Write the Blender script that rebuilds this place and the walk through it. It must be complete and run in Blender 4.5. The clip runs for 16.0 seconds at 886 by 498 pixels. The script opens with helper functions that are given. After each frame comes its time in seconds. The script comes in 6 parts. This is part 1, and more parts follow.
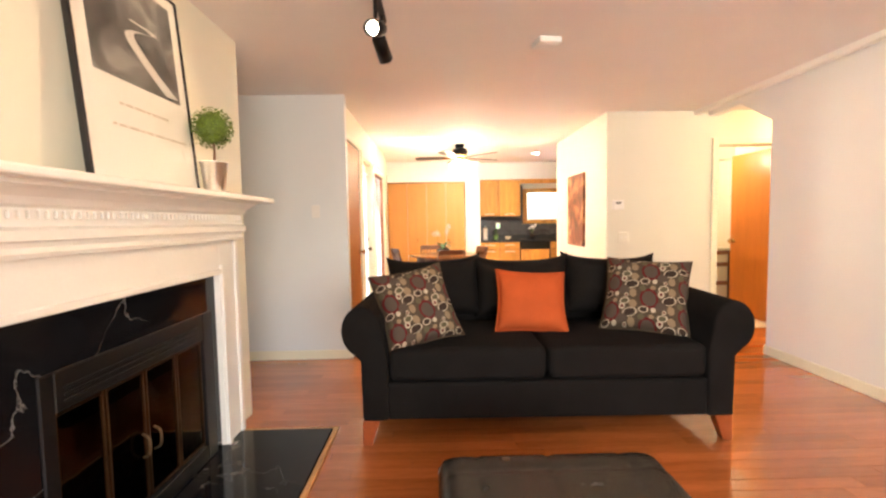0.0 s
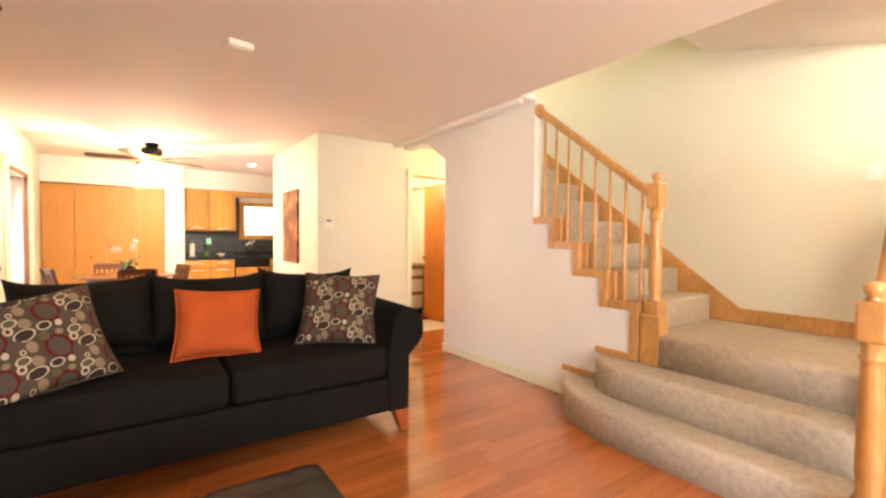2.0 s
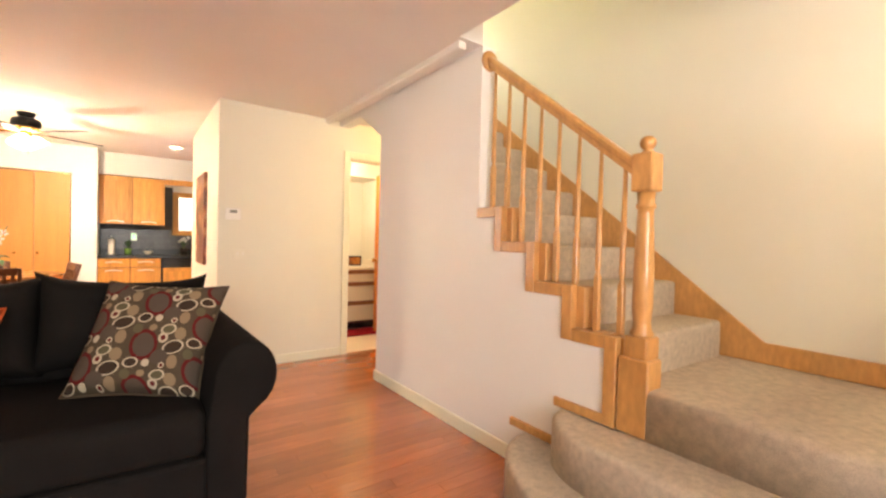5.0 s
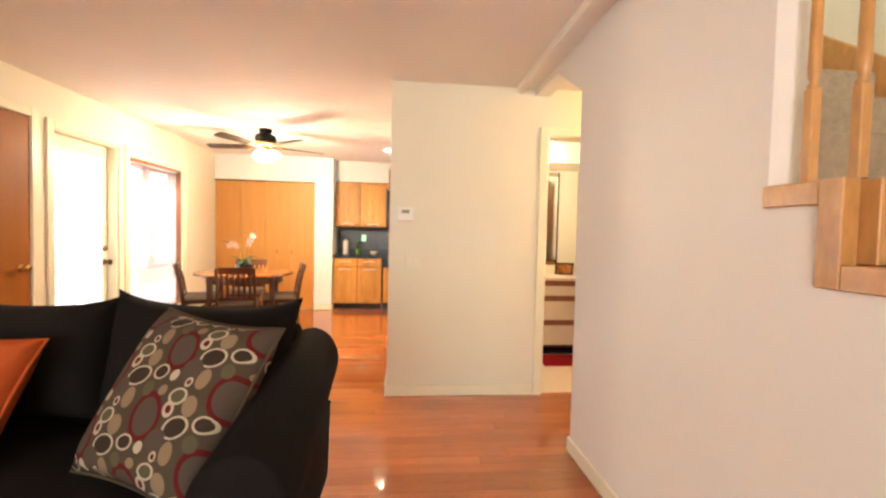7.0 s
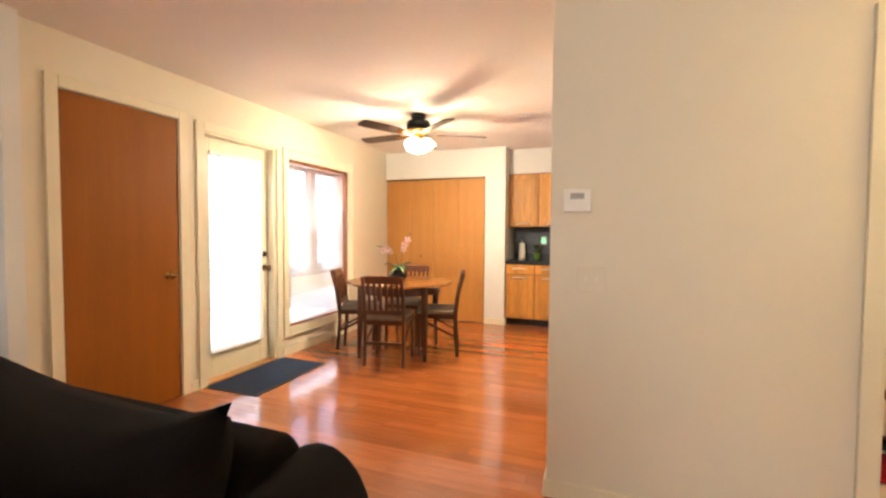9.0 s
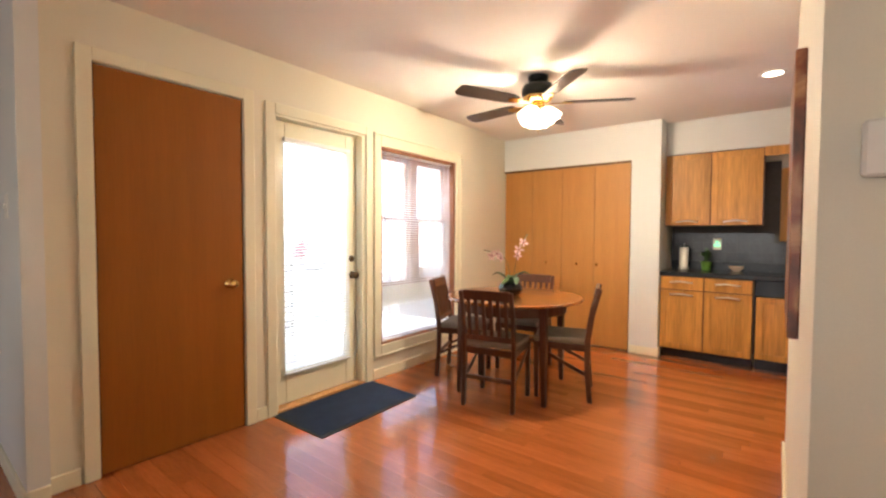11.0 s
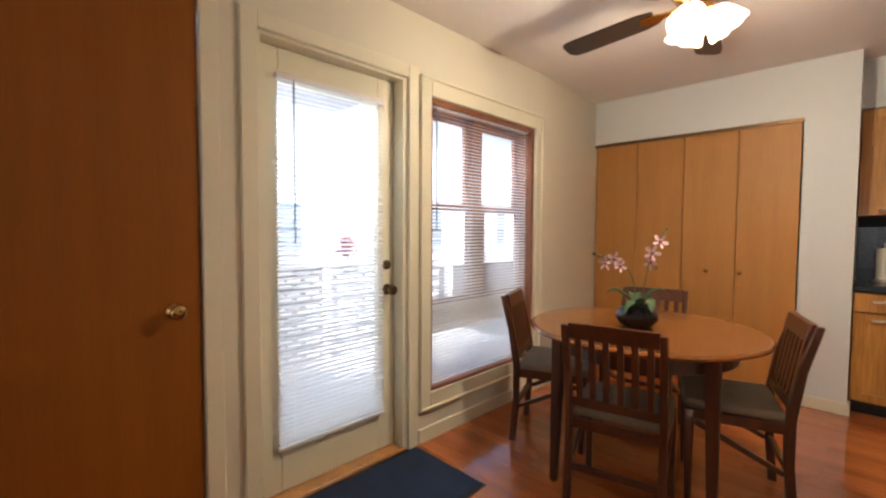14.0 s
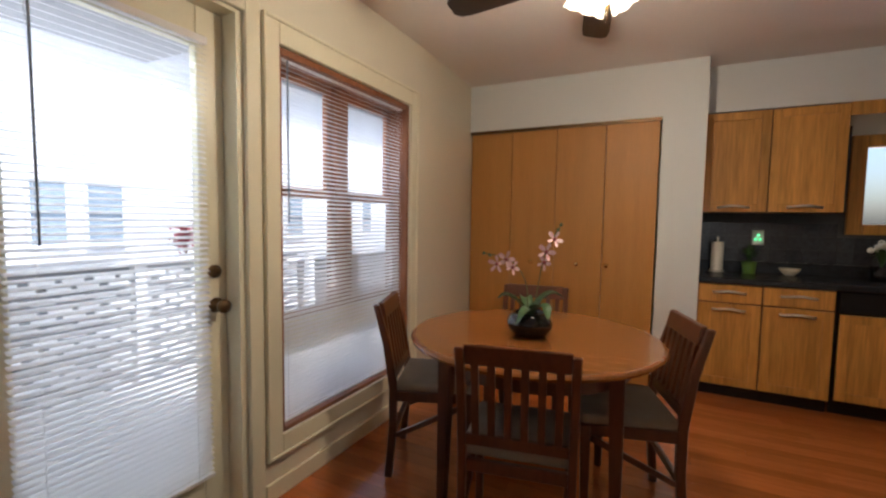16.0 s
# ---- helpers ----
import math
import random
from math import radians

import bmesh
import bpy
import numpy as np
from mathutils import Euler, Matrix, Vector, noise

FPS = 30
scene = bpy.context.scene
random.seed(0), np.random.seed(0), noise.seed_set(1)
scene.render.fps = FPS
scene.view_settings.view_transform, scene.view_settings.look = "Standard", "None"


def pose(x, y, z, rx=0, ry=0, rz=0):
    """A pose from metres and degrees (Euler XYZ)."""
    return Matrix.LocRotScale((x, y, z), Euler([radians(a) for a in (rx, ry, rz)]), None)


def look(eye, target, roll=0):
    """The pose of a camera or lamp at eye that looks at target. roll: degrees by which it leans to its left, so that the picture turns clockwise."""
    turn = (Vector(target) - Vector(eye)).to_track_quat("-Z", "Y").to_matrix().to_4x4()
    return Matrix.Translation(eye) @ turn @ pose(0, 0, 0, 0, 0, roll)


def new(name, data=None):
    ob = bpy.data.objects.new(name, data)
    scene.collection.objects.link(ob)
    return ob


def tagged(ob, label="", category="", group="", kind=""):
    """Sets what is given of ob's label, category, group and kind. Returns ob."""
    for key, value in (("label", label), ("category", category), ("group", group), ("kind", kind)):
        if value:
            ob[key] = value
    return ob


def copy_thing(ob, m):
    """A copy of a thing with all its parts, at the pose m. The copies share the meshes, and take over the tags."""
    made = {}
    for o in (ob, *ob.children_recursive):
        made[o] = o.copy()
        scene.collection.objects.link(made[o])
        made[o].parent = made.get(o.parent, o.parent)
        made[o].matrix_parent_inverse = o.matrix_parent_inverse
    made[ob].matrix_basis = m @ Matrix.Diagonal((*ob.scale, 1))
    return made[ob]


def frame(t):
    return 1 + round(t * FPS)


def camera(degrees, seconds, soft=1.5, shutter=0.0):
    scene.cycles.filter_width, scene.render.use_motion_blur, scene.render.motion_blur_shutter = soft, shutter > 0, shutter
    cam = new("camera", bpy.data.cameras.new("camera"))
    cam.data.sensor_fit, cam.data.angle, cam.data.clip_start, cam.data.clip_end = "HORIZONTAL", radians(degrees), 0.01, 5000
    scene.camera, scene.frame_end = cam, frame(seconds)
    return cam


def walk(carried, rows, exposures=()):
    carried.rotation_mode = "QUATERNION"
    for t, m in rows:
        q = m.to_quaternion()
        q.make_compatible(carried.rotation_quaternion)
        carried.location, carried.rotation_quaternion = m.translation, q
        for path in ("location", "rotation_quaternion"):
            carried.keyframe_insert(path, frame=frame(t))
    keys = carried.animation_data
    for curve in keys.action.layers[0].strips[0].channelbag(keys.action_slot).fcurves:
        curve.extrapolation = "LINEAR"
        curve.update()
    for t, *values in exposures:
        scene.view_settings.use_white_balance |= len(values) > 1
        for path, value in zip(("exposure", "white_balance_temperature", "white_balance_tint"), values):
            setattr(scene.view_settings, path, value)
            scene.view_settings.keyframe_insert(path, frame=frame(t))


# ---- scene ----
cam = camera(91.4, 16.0, soft=2.4)
PATH = [
    (0, (0.448, 0.511, 1.255), (0.478, 2.506, 1.129), -1.0),
    (0.5, (0.49, 0.5, 1.255), (0.781, 2.476, 1.152), -0.5),
    (1, (0.529, 0.485, 1.252), (1.139, 2.387, 1.172), -0.0),
    (1.5, (0.604, 0.469, 1.251), (1.505, 2.253, 1.193), 0.2),
    (2, (0.677, 0.461, 1.237), (1.828, 2.096, 1.187), 0.4),
    (2.5, (0.774, 0.461, 1.235), (2.085, 1.97, 1.171), 0.4),
    (3, (0.911, 0.483, 1.225), (2.307, 1.915, 1.166), 0.4),
    (5.5, (1.905, 1.191, 1.213), (2.92, 2.914, 1.174), 1.6),
    (6, (2.093, 1.396, 1.246), (2.894, 3.228, 1.202), 1.5),
    (6.5, (2.269, 1.64, 1.256), (2.795, 3.569, 1.206), 1.5),
    (7, (2.424, 1.913, 1.27), (2.61, 3.903, 1.196), 1.4),
    (7.5, (2.491, 2.196, 1.268), (2.419, 4.193, 1.18), 1.0),
    (8, (2.523, 2.526, 1.271), (2.239, 4.504, 1.184), 0.9),
    (8.5, (2.556, 2.859, 1.264), (2.041, 4.79, 1.177), 0.5),
    (9, (2.553, 3.164, 1.259), (1.859, 5.038, 1.181), 0.4),
    (9.5, (2.496, 3.454, 1.263), (1.642, 5.262, 1.196), 0.4),
    (12, (2.042, 4.459, 1.237), (0.665, 5.907, 1.158), 0.3),
    (12.5, (1.896, 4.619, 1.244), (0.469, 6.017, 1.163), 0.5),
    (13, (1.736, 4.766, 1.246), (0.281, 6.135, 1.155), 0.8),
    (13.5, (1.55, 4.876, 1.243), (0.109, 6.261, 1.153), 0.4),
    (14, (1.371, 4.993, 1.232), (-0.029, 6.418, 1.142), 0.3),
    (14.5, (1.229, 5.15, 1.232), (-0.104, 6.638, 1.139), 0.3),
    (15, (1.151, 5.265, 1.243), (-0.076, 6.842, 1.147), 0.4),
    (15.5, (1.11, 5.336, 1.25), (0.02, 7.009, 1.132), 0.5),
    (16, (1.059, 5.356, 1.256), (0.16, 7.137, 1.119), 0.9),
]
# stops: the clip's camera closes down as it nears the windows
EXPOSURE = [(0.0, 3.35, 6450, 10), (1.5, 3.3, 6550, 10), (2.0, 3.25, 6800, 10), (3.0, 3.13, 6950, 10), (6.0, 3.11, 6550, 10), (8.0, 2.84, 6750, 10), (9.5, 2.46, 6350, 10), (12.0, 1.97, 6100, 10),
            (13.0, 1.65, 6000, 10), (14.0, 1.35, 5900, 10), (15.0, 1.02, 5850, 10), (16.0, 0.78, 5800, 10)]
walk(cam, [(t, look(eye, target, roll)) for t, eye, target, roll in PATH], EXPOSURE)

# ---- light ----
world = bpy.data.worlds.new("world")
scene.world = world
world.use_nodes = True
wn = world.node_tree
sky = wn.nodes.new("ShaderNodeTexSky")
sky.sky_type, sky.sun_disc = 'NISHITA', False
sky.sun_elevation, sky.sun_rotation = radians(68), radians(90)
sky.dust_density = 3.0
wn.links.new(sky.outputs[0], wn.nodes["Background"].inputs[0])
wn.nodes["Background"].inputs[1].default_value = 0.15


def lamp(name, kind, m, power, color, **more):
    data = bpy.data.lights.new(name, kind)
    data.energy, data.color = power, color
    if kind == 'AREA':
        data.shape, data.size, data.size_y = 'RECTANGLE', more["size"][0], more["size"][1]
    elif kind == 'SPOT':
        data.spot_size, data.spot_blend, data.shadow_soft_size = radians(more["cone"]), 0.6, more["radius"]
    elif kind == 'SUN':
        data.angle = radians(more["angle"])
    else:
        data.shadow_soft_size = more["radius"]
    ob = new(name, data)
    ob.matrix_world = m
    return ob


WARM = (1.0, 0.70, 0.40)
SOFT = (1.0, 0.78, 0.53)
DAY = (0.86, 0.93, 1.0)
lamp("sun", 'SUN', look((3.2, 5, 8), (0, 5, 0)), 5.0, (1.0, 0.96, 0.9), angle=12)
# window daylight of the living room, behind the walker
lamp("south_window_light", 'AREA', look((1.3, -1.98, 1.35), (1.3, 3, 1.25)), 16, (1.0, 0.93, 0.86), size=(2.2, 1.5))
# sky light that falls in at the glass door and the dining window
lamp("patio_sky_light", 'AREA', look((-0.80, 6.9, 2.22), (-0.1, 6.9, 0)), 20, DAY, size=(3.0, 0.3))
lamp("fan_bulb", 'POINT', pose(0.825, 7.11, 2.06), 33, SOFT, radius=0.09)
lamp("kitchen_downlight", 'SPOT', look((2.2, 8.06, 2.385), (2.2, 8.06, 0)), 4.5, WARM, cone=130, radius=0.05)
lamp("bath_light", 'POINT', pose(3.72, 6.12, 1.98), 3.6, (1.0, 0.78, 0.55), radius=0.09)
lamp("stair_light", 'POINT', pose(3.95, 3.6, 4.3), 1.3, (1.0, 0.78, 0.07), radius=0.1)
lamp("entry_light", 'POINT', pose(3.58, 0.28, 2.33), 4.6, SOFT, radius=0.06)
lamp("hall_light", 'POINT', pose(4.6, 4.8, 2.30), 4.0, WARM, radius=0.08)
lamp("track_lamp", 'SPOT', look((0.15, 2.72, 2.17), (-0.9, 2.1, 1.7)), 3.5, WARM, cone=90, radius=0.03)
lamp("track_lamp_b", 'SPOT', look((0.20, 2.98, 2.16), (0.75, 4.4, 0.6)), 3.5, WARM, cone=90, radius=0.03)


# ---- materials ----
def mat(name, base, rough=0.5, metal=0.0, vary=0.12, scale=6.0, fine=60.0, bump=0.05, grain=None, coat=0.0, emit=0.0, second=None,
        random_by=None, spec=0.5, spread=(0.70, 1.20)):
    """A procedural surface: two scales of variation, fine relief; grain stretches the noise along one axis."""
    m = bpy.data.materials.new(name)
    m.use_nodes = True
    t = m.node_tree
    n, L = t.nodes, t.links
    b = n["Principled BSDF"]
    b.inputs["Roughness"].default_value, b.inputs["Metallic"].default_value = rough, metal
    b.inputs["Coat Weight"].default_value = coat
    b.inputs["Specular IOR Level"].default_value = spec
    tc = n.new("ShaderNodeTexCoord")
    mp = n.new("ShaderNodeMapping")
    L.new(tc.outputs["Object"], mp.inputs[0])
    if grain:
        mp.inputs["Scale"].default_value = grain
    big = n.new("ShaderNodeTexNoise")
    big.inputs["Scale"].default_value, big.inputs["Detail"].default_value = scale, 4
    small = n.new("ShaderNodeTexNoise")
    small.inputs["Scale"].default_value, small.inputs["Detail"].default_value = fine, 3
    L.new(mp.outputs[0], big.inputs["Vector"])
    L.new(mp.outputs[0], small.inputs["Vector"])
    if random_by:
        ra = n.new("ShaderNodeObjectInfo") if random_by == "object" else n.new("ShaderNodeNewGeometry")
        sock = ra.outputs["Random"] if random_by == "object" else ra.outputs["Random Per Island"]
        sh = n.new("ShaderNodeVectorMath")
        sh.operation = 'MULTIPLY_ADD'
        sh.inputs[1].default_value = (13.0, 7.0, 5.0)
        L.new(sock, sh.inputs[0])
        L.new(tc.outputs["Object"], sh.inputs[2])
        L.new(sh.outputs[0], mp.inputs[0])
    mix = n.new("ShaderNodeMath")
    mix.operation = 'MULTIPLY_ADD'
    mix.inputs[1].default_value = 0.45
    L.new(small.outputs[0], mix.inputs[0])
    sc = n.new("ShaderNodeMath")
    sc.operation = 'MULTIPLY'
    sc.inputs[1].default_value = 0.55
    L.new(big.outputs[0], sc.inputs[0])
    L.new(sc.outputs[0], mix.inputs[2])
    ramp = n.new("ShaderNodeValToRGB")
    dark = [c * (1 - vary) for c in base]
    light = list(second) if second else [min(1, c * (1 + vary)) for c in base]
    e = ramp.color_ramp.elements
    e[0].position, e[1].position = 0.33, 0.67
    e[0].color, e[1].color = (*dark, 1), (*light, 1)
    L.new(mix.outputs[0], ramp.inputs[0])
    out = ramp.outputs[0]
    if random_by:
        hs = n.new("ShaderNodeHueSaturation")
        mr = n.new("ShaderNodeMapRange")
        mr.inputs[3].default_value, mr.inputs[4].default_value = spread
        L.new(sock, mr.inputs[0])
        L.new(mr.outputs[0], hs.inputs["Value"])
        L.new(out, hs.inputs["Color"])
        out = hs.outputs[0]
    L.new(out, b.inputs["Base Color"])
    rr = n.new("ShaderNodeMapRange")
    rr.inputs[3].default_value, rr.inputs[4].default_value = max(0.02, rough * 0.85), min(1, rough * 1.15)
    L.new(big.outputs[0], rr.inputs[0])
    L.new(rr.outputs[0], b.inputs["Roughness"])
    if bump:
        bp = n.new("ShaderNodeBump")
        bp.inputs["Strength"].default_value, bp.inputs["Distance"].default_value = bump, 0.01
        L.new(small.outputs[0], bp.inputs["Height"])
        L.new(bp.outputs[0], b.inputs["Normal"])
    if emit:
        b.inputs["Emission Color"].default_value = (*base, 1)
        b.inputs["Emission Strength"].default_value = emit
    return m


def pane(name, color=(1, 1, 1), rough=0.0, mix=0.9):
    """Clear glass: mostly passes light, with a mirror gloss at grazing angles."""
    m = bpy.data.materials.new(name)
    m.use_nodes = True
    n, L = m.node_tree.nodes, m.node_tree.links
    n.remove(n["Principled BSDF"])
    tr = n.new("ShaderNodeBsdfTransparent")
    tr.inputs[0].default_value = (*color, 1)
    gl = n.new("ShaderNodeBsdfGlossy")
    gl.inputs["Roughness"].default_value = rough + 0.01
    lw = n.new("ShaderNodeLayerWeight")
    lw.inputs[0].default_value = 0.5
    pw = n.new("ShaderNodeMath")
    pw.operation = 'POWER'
    pw.inputs[1].default_value = 4.0
    L.new(lw.outputs["Facing"], pw.inputs[0])
    fr = n.new("ShaderNodeMath")
    fr.operation = 'MULTIPLY_ADD'
    fr.inputs[1].default_value, fr.inputs[2].default_value = 0.5, 0.03
    L.new(pw.outputs[0], fr.inputs[0])
    mx = n.new("ShaderNodeMixShader")
    L.new(fr.outputs[0], mx.inputs[0])
    L.new(tr.outputs[0], mx.inputs[1])
    L.new(gl.outputs[0], mx.inputs[2])
    L.new(mx.outputs[0], n["Material Output"].inputs[0])
    return m


wall_paint = mat("wall_paint", (0.76, 0.728, 0.60), 0.55, vary=0.025, scale=1.5, fine=220, bump=0.06)
# wall paint with the bluish cast of cool daylight and shade mixed in
wall_cool_light = mat("wall_paint_cool_light", (0.73, 0.755, 0.74), 0.55, vary=0.025, scale=1.5, fine=220, bump=0.06)
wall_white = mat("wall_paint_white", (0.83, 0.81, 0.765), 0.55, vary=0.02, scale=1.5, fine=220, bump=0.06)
ceiling_paint = mat("ceiling_paint", (0.84, 0.80, 0.76), 0.8, vary=0.025, scale=2.0, fine=160, bump=0.10)
trim_paint = mat("trim_paint", (0.80, 0.770, 0.60), 0.35, vary=0.03, scale=4, fine=90, bump=0.03)
white_paint = mat("white_paint", (0.83, 0.80, 0.73), 0.32, vary=0.03, scale=5, fine=120, bump=0.03)
white_plastic = mat("white_plastic", (0.82, 0.80, 0.74), 0.35, vary=0.03, bump=0.0)
door_wood = mat("door_wood", (0.290, 0.094, 0.007), 0.5, vary=0.10, scale=1.3, fine=16, bump=0.01, grain=(9, 9, 0.5), spec=0.3)
closet_wood = mat("closet_wood", (0.50, 0.235, 0.058), 0.45, vary=0.09, spec=0.35, scale=1.4, fine=10, bump=0.02, grain=(10, 10, 0.7))
bath_wood = mat("bath_door_wood", (0.60, 0.19, 0.024), 0.40, vary=0.10, scale=1.4, fine=14, bump=0.01, grain=(9, 9, 0.6), coat=0.1, spec=0.3)
cab_wood = mat("cabinet_wood", (0.56, 0.275, 0.060), 0.4, vary=0.34, scale=1.5, fine=11, bump=0.02, grain=(7, 7, 0.45), coat=0.08, spec=0.35, random_by="object", spread=(0.86, 1.12))
# darkened cabinet wood: puts the shadow lines between the fronts into the colour
cab_body_shaded = mat("cabinet_body_shaded_wood", (0.15, 0.058, 0.018), 0.5, vary=0.2, scale=2, fine=14, bump=0.02, grain=(6, 6, 0.6))
oak = mat("stair_oak", (0.56, 0.285, 0.090), 0.33, vary=0.22, scale=2.2, fine=14, bump=0.03, grain=(3, 3, 1.2), coat=0.3)
dark_wood = mat("walnut_wood", (0.085, 0.028, 0.013), 0.3, vary=0.3, scale=3, fine=14, bump=0.02, grain=(5, 5, 1), coat=0.3)
table_wood = mat("table_wood", (0.21, 0.076, 0.016), 0.25, vary=0.25, scale=2.2, fine=12, bump=0.02, grain=(1, 7, 7), coat=0.35)
sash_wood = mat("sash_wood", (0.27, 0.105, 0.045), 0.4, vary=0.25, scale=3, fine=14, bump=0.03, grain=(4, 4, 1))
leg_wood = mat("leg_wood", (0.30, 0.065, 0.014), 0.3, vary=0.2, scale=4, fine=20, bump=0.02, coat=0.3)
FLOOR = dict(rough=0.16, vary=0.17, scale=2.2, fine=14, bump=0.02, grain=(1.1, 11, 11), coat=0.6, spread=(0.80, 1.14))
plank_wood = mat("plank_wood", (0.45, 0.132, 0.034), random_by="object", **FLOOR)
plank_rest = mat("plank_wood_rest", (0.45, 0.132, 0.034), random_by="island", **FLOOR)
joint_dark = mat("joint_dark", (0.07, 0.022, 0.010), 0.6, vary=0.2)
sofa_cloth = mat("sofa_cloth", (0.0095, 0.0080, 0.0070), 0.95, vary=0.35, scale=7, fine=420, bump=0.25, spec=0.12)
seat_cloth = mat("seat_cloth", (0.29, 0.255, 0.21), 0.85, vary=0.2, scale=9, fine=300, bump=0.25)
orange_cloth = mat("orange_cloth", (0.46, 0.085, 0.020), 0.85, vary=0.16, scale=8, fine=260, bump=0.25, spec=0.2)
leather = mat("black_leather", (0.009, 0.0075, 0.0065), 0.26, vary=0.35, scale=9, fine=170, bump=0.25)
carpet = mat("carpet", (0.60, 0.495, 0.375), 0.95, vary=0.20, scale=32, fine=260, bump=0.9, spec=0.1)
mat_fibre = mat("mat_fibre", (0.045, 0.070, 0.135), 0.9, vary=0.2, scale=10, fine=300, bump=0.7, spec=0.2)
mat_edge = mat("mat_rubber", (0.02, 0.022, 0.026), 0.6, vary=0.15)
black_metal = mat("black_metal", (0.012, 0.012, 0.012), 0.38, metal=0.6, vary=0.2, bump=0.0)
brass = mat("brass", (0.62, 0.40, 0.14), 0.22, metal=1.0, vary=0.12, bump=0.0)
old_brass = mat("old_brass", (0.16, 0.10, 0.05), 0.35, metal=1.0, vary=0.2, bump=0.0)
fire_brass = mat("dark_brass", (0.075, 0.038, 0.016), 0.4, metal=1.0, vary=0.25, bump=0.0)
steel = mat("brushed_steel", (0.86, 0.83, 0.78), 0.34, metal=1.0, vary=0.1, bump=0.0)
counter_stone = mat("counter_stone", (0.020, 0.022, 0.026), 0.25, vary=0.5, scale=30, fine=200, bump=0.0)
slate = mat("slate_tile", (0.055, 0.058, 0.066), 0.24, vary=0.35, scale=5, fine=40, bump=0.1, random_by="object")
black_gloss = mat("black_gloss", (0.010, 0.010, 0.011), 0.2, vary=0.1, bump=0.0)
fan_blade = mat("fan_blade_wood", (0.030, 0.018, 0.012), 0.4, vary=0.3, scale=4, fine=24, bump=0.02)
leaf_green = mat("leaf_green", (0.045, 0.105, 0.030), 0.45, vary=0.4, scale=14, fine=80, bump=0.05, random_by="island")
box_green = mat("topiary_green", (0.105, 0.165, 0.012), 0.55, vary=0.45, scale=20, fine=80, bump=0.05, random_by="island")
petal = mat("petal", (0.78, 0.44, 0.52), 0.55, vary=0.2, scale=40, fine=120, bump=0.02, second=(0.85, 0.68, 0.68))
pot_black = mat("black_ceramic", (0.012, 0.010, 0.011), 0.15, vary=0.2, bump=0.0)
soil = mat("soil", (0.05, 0.035, 0.025), 0.95, vary=0.4, fine=200, bump=0.6)
bark_brown = mat("stem_brown", (0.14, 0.06, 0.03), 0.7, vary=0.3)
stem_green = mat("stem_green", (0.10, 0.13, 0.05), 0.6, vary=0.2)
red_rug = mat("red_rug", (0.28, 0.010, 0.016), 0.95, vary=0.25, scale=10, fine=220, bump=0.8, spec=0.1)
laminate = mat("cream_laminate", (0.78, 0.70, 0.54), 0.4, vary=0.03, bump=0.0)
bath_floor = mat("cream_vinyl", (0.76, 0.66, 0.52), 0.35, vary=0.05, bump=0.02)
entry_tile = mat("entry_tile", (0.014, 0.017, 0.019), 0.35, vary=0.4, scale=8, fine=60, bump=0.1, random_by="object")
grout = mat("grout", (0.09, 0.09, 0.085), 0.9, vary=0.2)
coat_cloth = mat("coat_cloth", (0.0125, 0.0085, 0.008), 0.9, vary=0.4, scale=8, fine=120, bump=0.3)
wicker = mat("wicker", (0.15, 0.080, 0.030), 0.8, vary=0.45, scale=18, fine=120, bump=0.3)
slat_white = mat("slat_white", (0.84, 0.84, 0.84), 0.45, vary=0.02, bump=0.0)
# thin vinyl slats let daylight glow through
slat_vinyl = bpy.data.materials.new("slat_vinyl")
slat_vinyl.use_nodes = True
_n, _l = slat_vinyl.node_tree.nodes, slat_vinyl.node_tree.links
_tr, _mx = _n.new("ShaderNodeBsdfTranslucent"), _n.new("ShaderNodeMixShader")
_n["Principled BSDF"].inputs["Base Color"].default_value = (0.86, 0.86, 0.87, 1)
_n["Principled BSDF"].inputs["Roughness"].default_value = 0.45
_tr.inputs[0].default_value = (0.90, 0.91, 0.93, 1)
_mx.inputs[0].default_value = 0.55
_l.new(_n["Principled BSDF"].outputs[0], _mx.inputs[1]), _l.new(_tr.outputs[0], _mx.inputs[2])
_l.new(_mx.outputs[0], _n["Material Output"].inputs[0])
siding = mat("siding", (0.86, 0.86, 0.86), 0.7, vary=0.03, bump=0.02)
far_glass = mat("far_glass", (0.30, 0.37, 0.44), 0.15, vary=0.2, bump=0.0)
deck_wood = mat("deck_wood", (0.74, 0.74, 0.74), 0.8, vary=0.10, bump=0.1)
# eave grey, also the shadow tone behind the deck railing's weave
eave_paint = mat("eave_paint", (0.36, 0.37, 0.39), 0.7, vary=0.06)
snow = mat("pale_ground", (0.78, 0.78, 0.79), 0.9, vary=0.1, scale=2, fine=40)
red_leaf = mat("red_leaf", (0.28, 0.06, 0.07), 0.6, vary=0.3, random_by="island")
clear = pane("clear_glass")
smoke_glass = pane("smoked_glass", (0.25, 0.22, 0.2))
brick_dark = mat("firebrick", (0.06, 0.05, 0.045), 0.9, vary=0.4, scale=8, fine=60, bump=0.3)

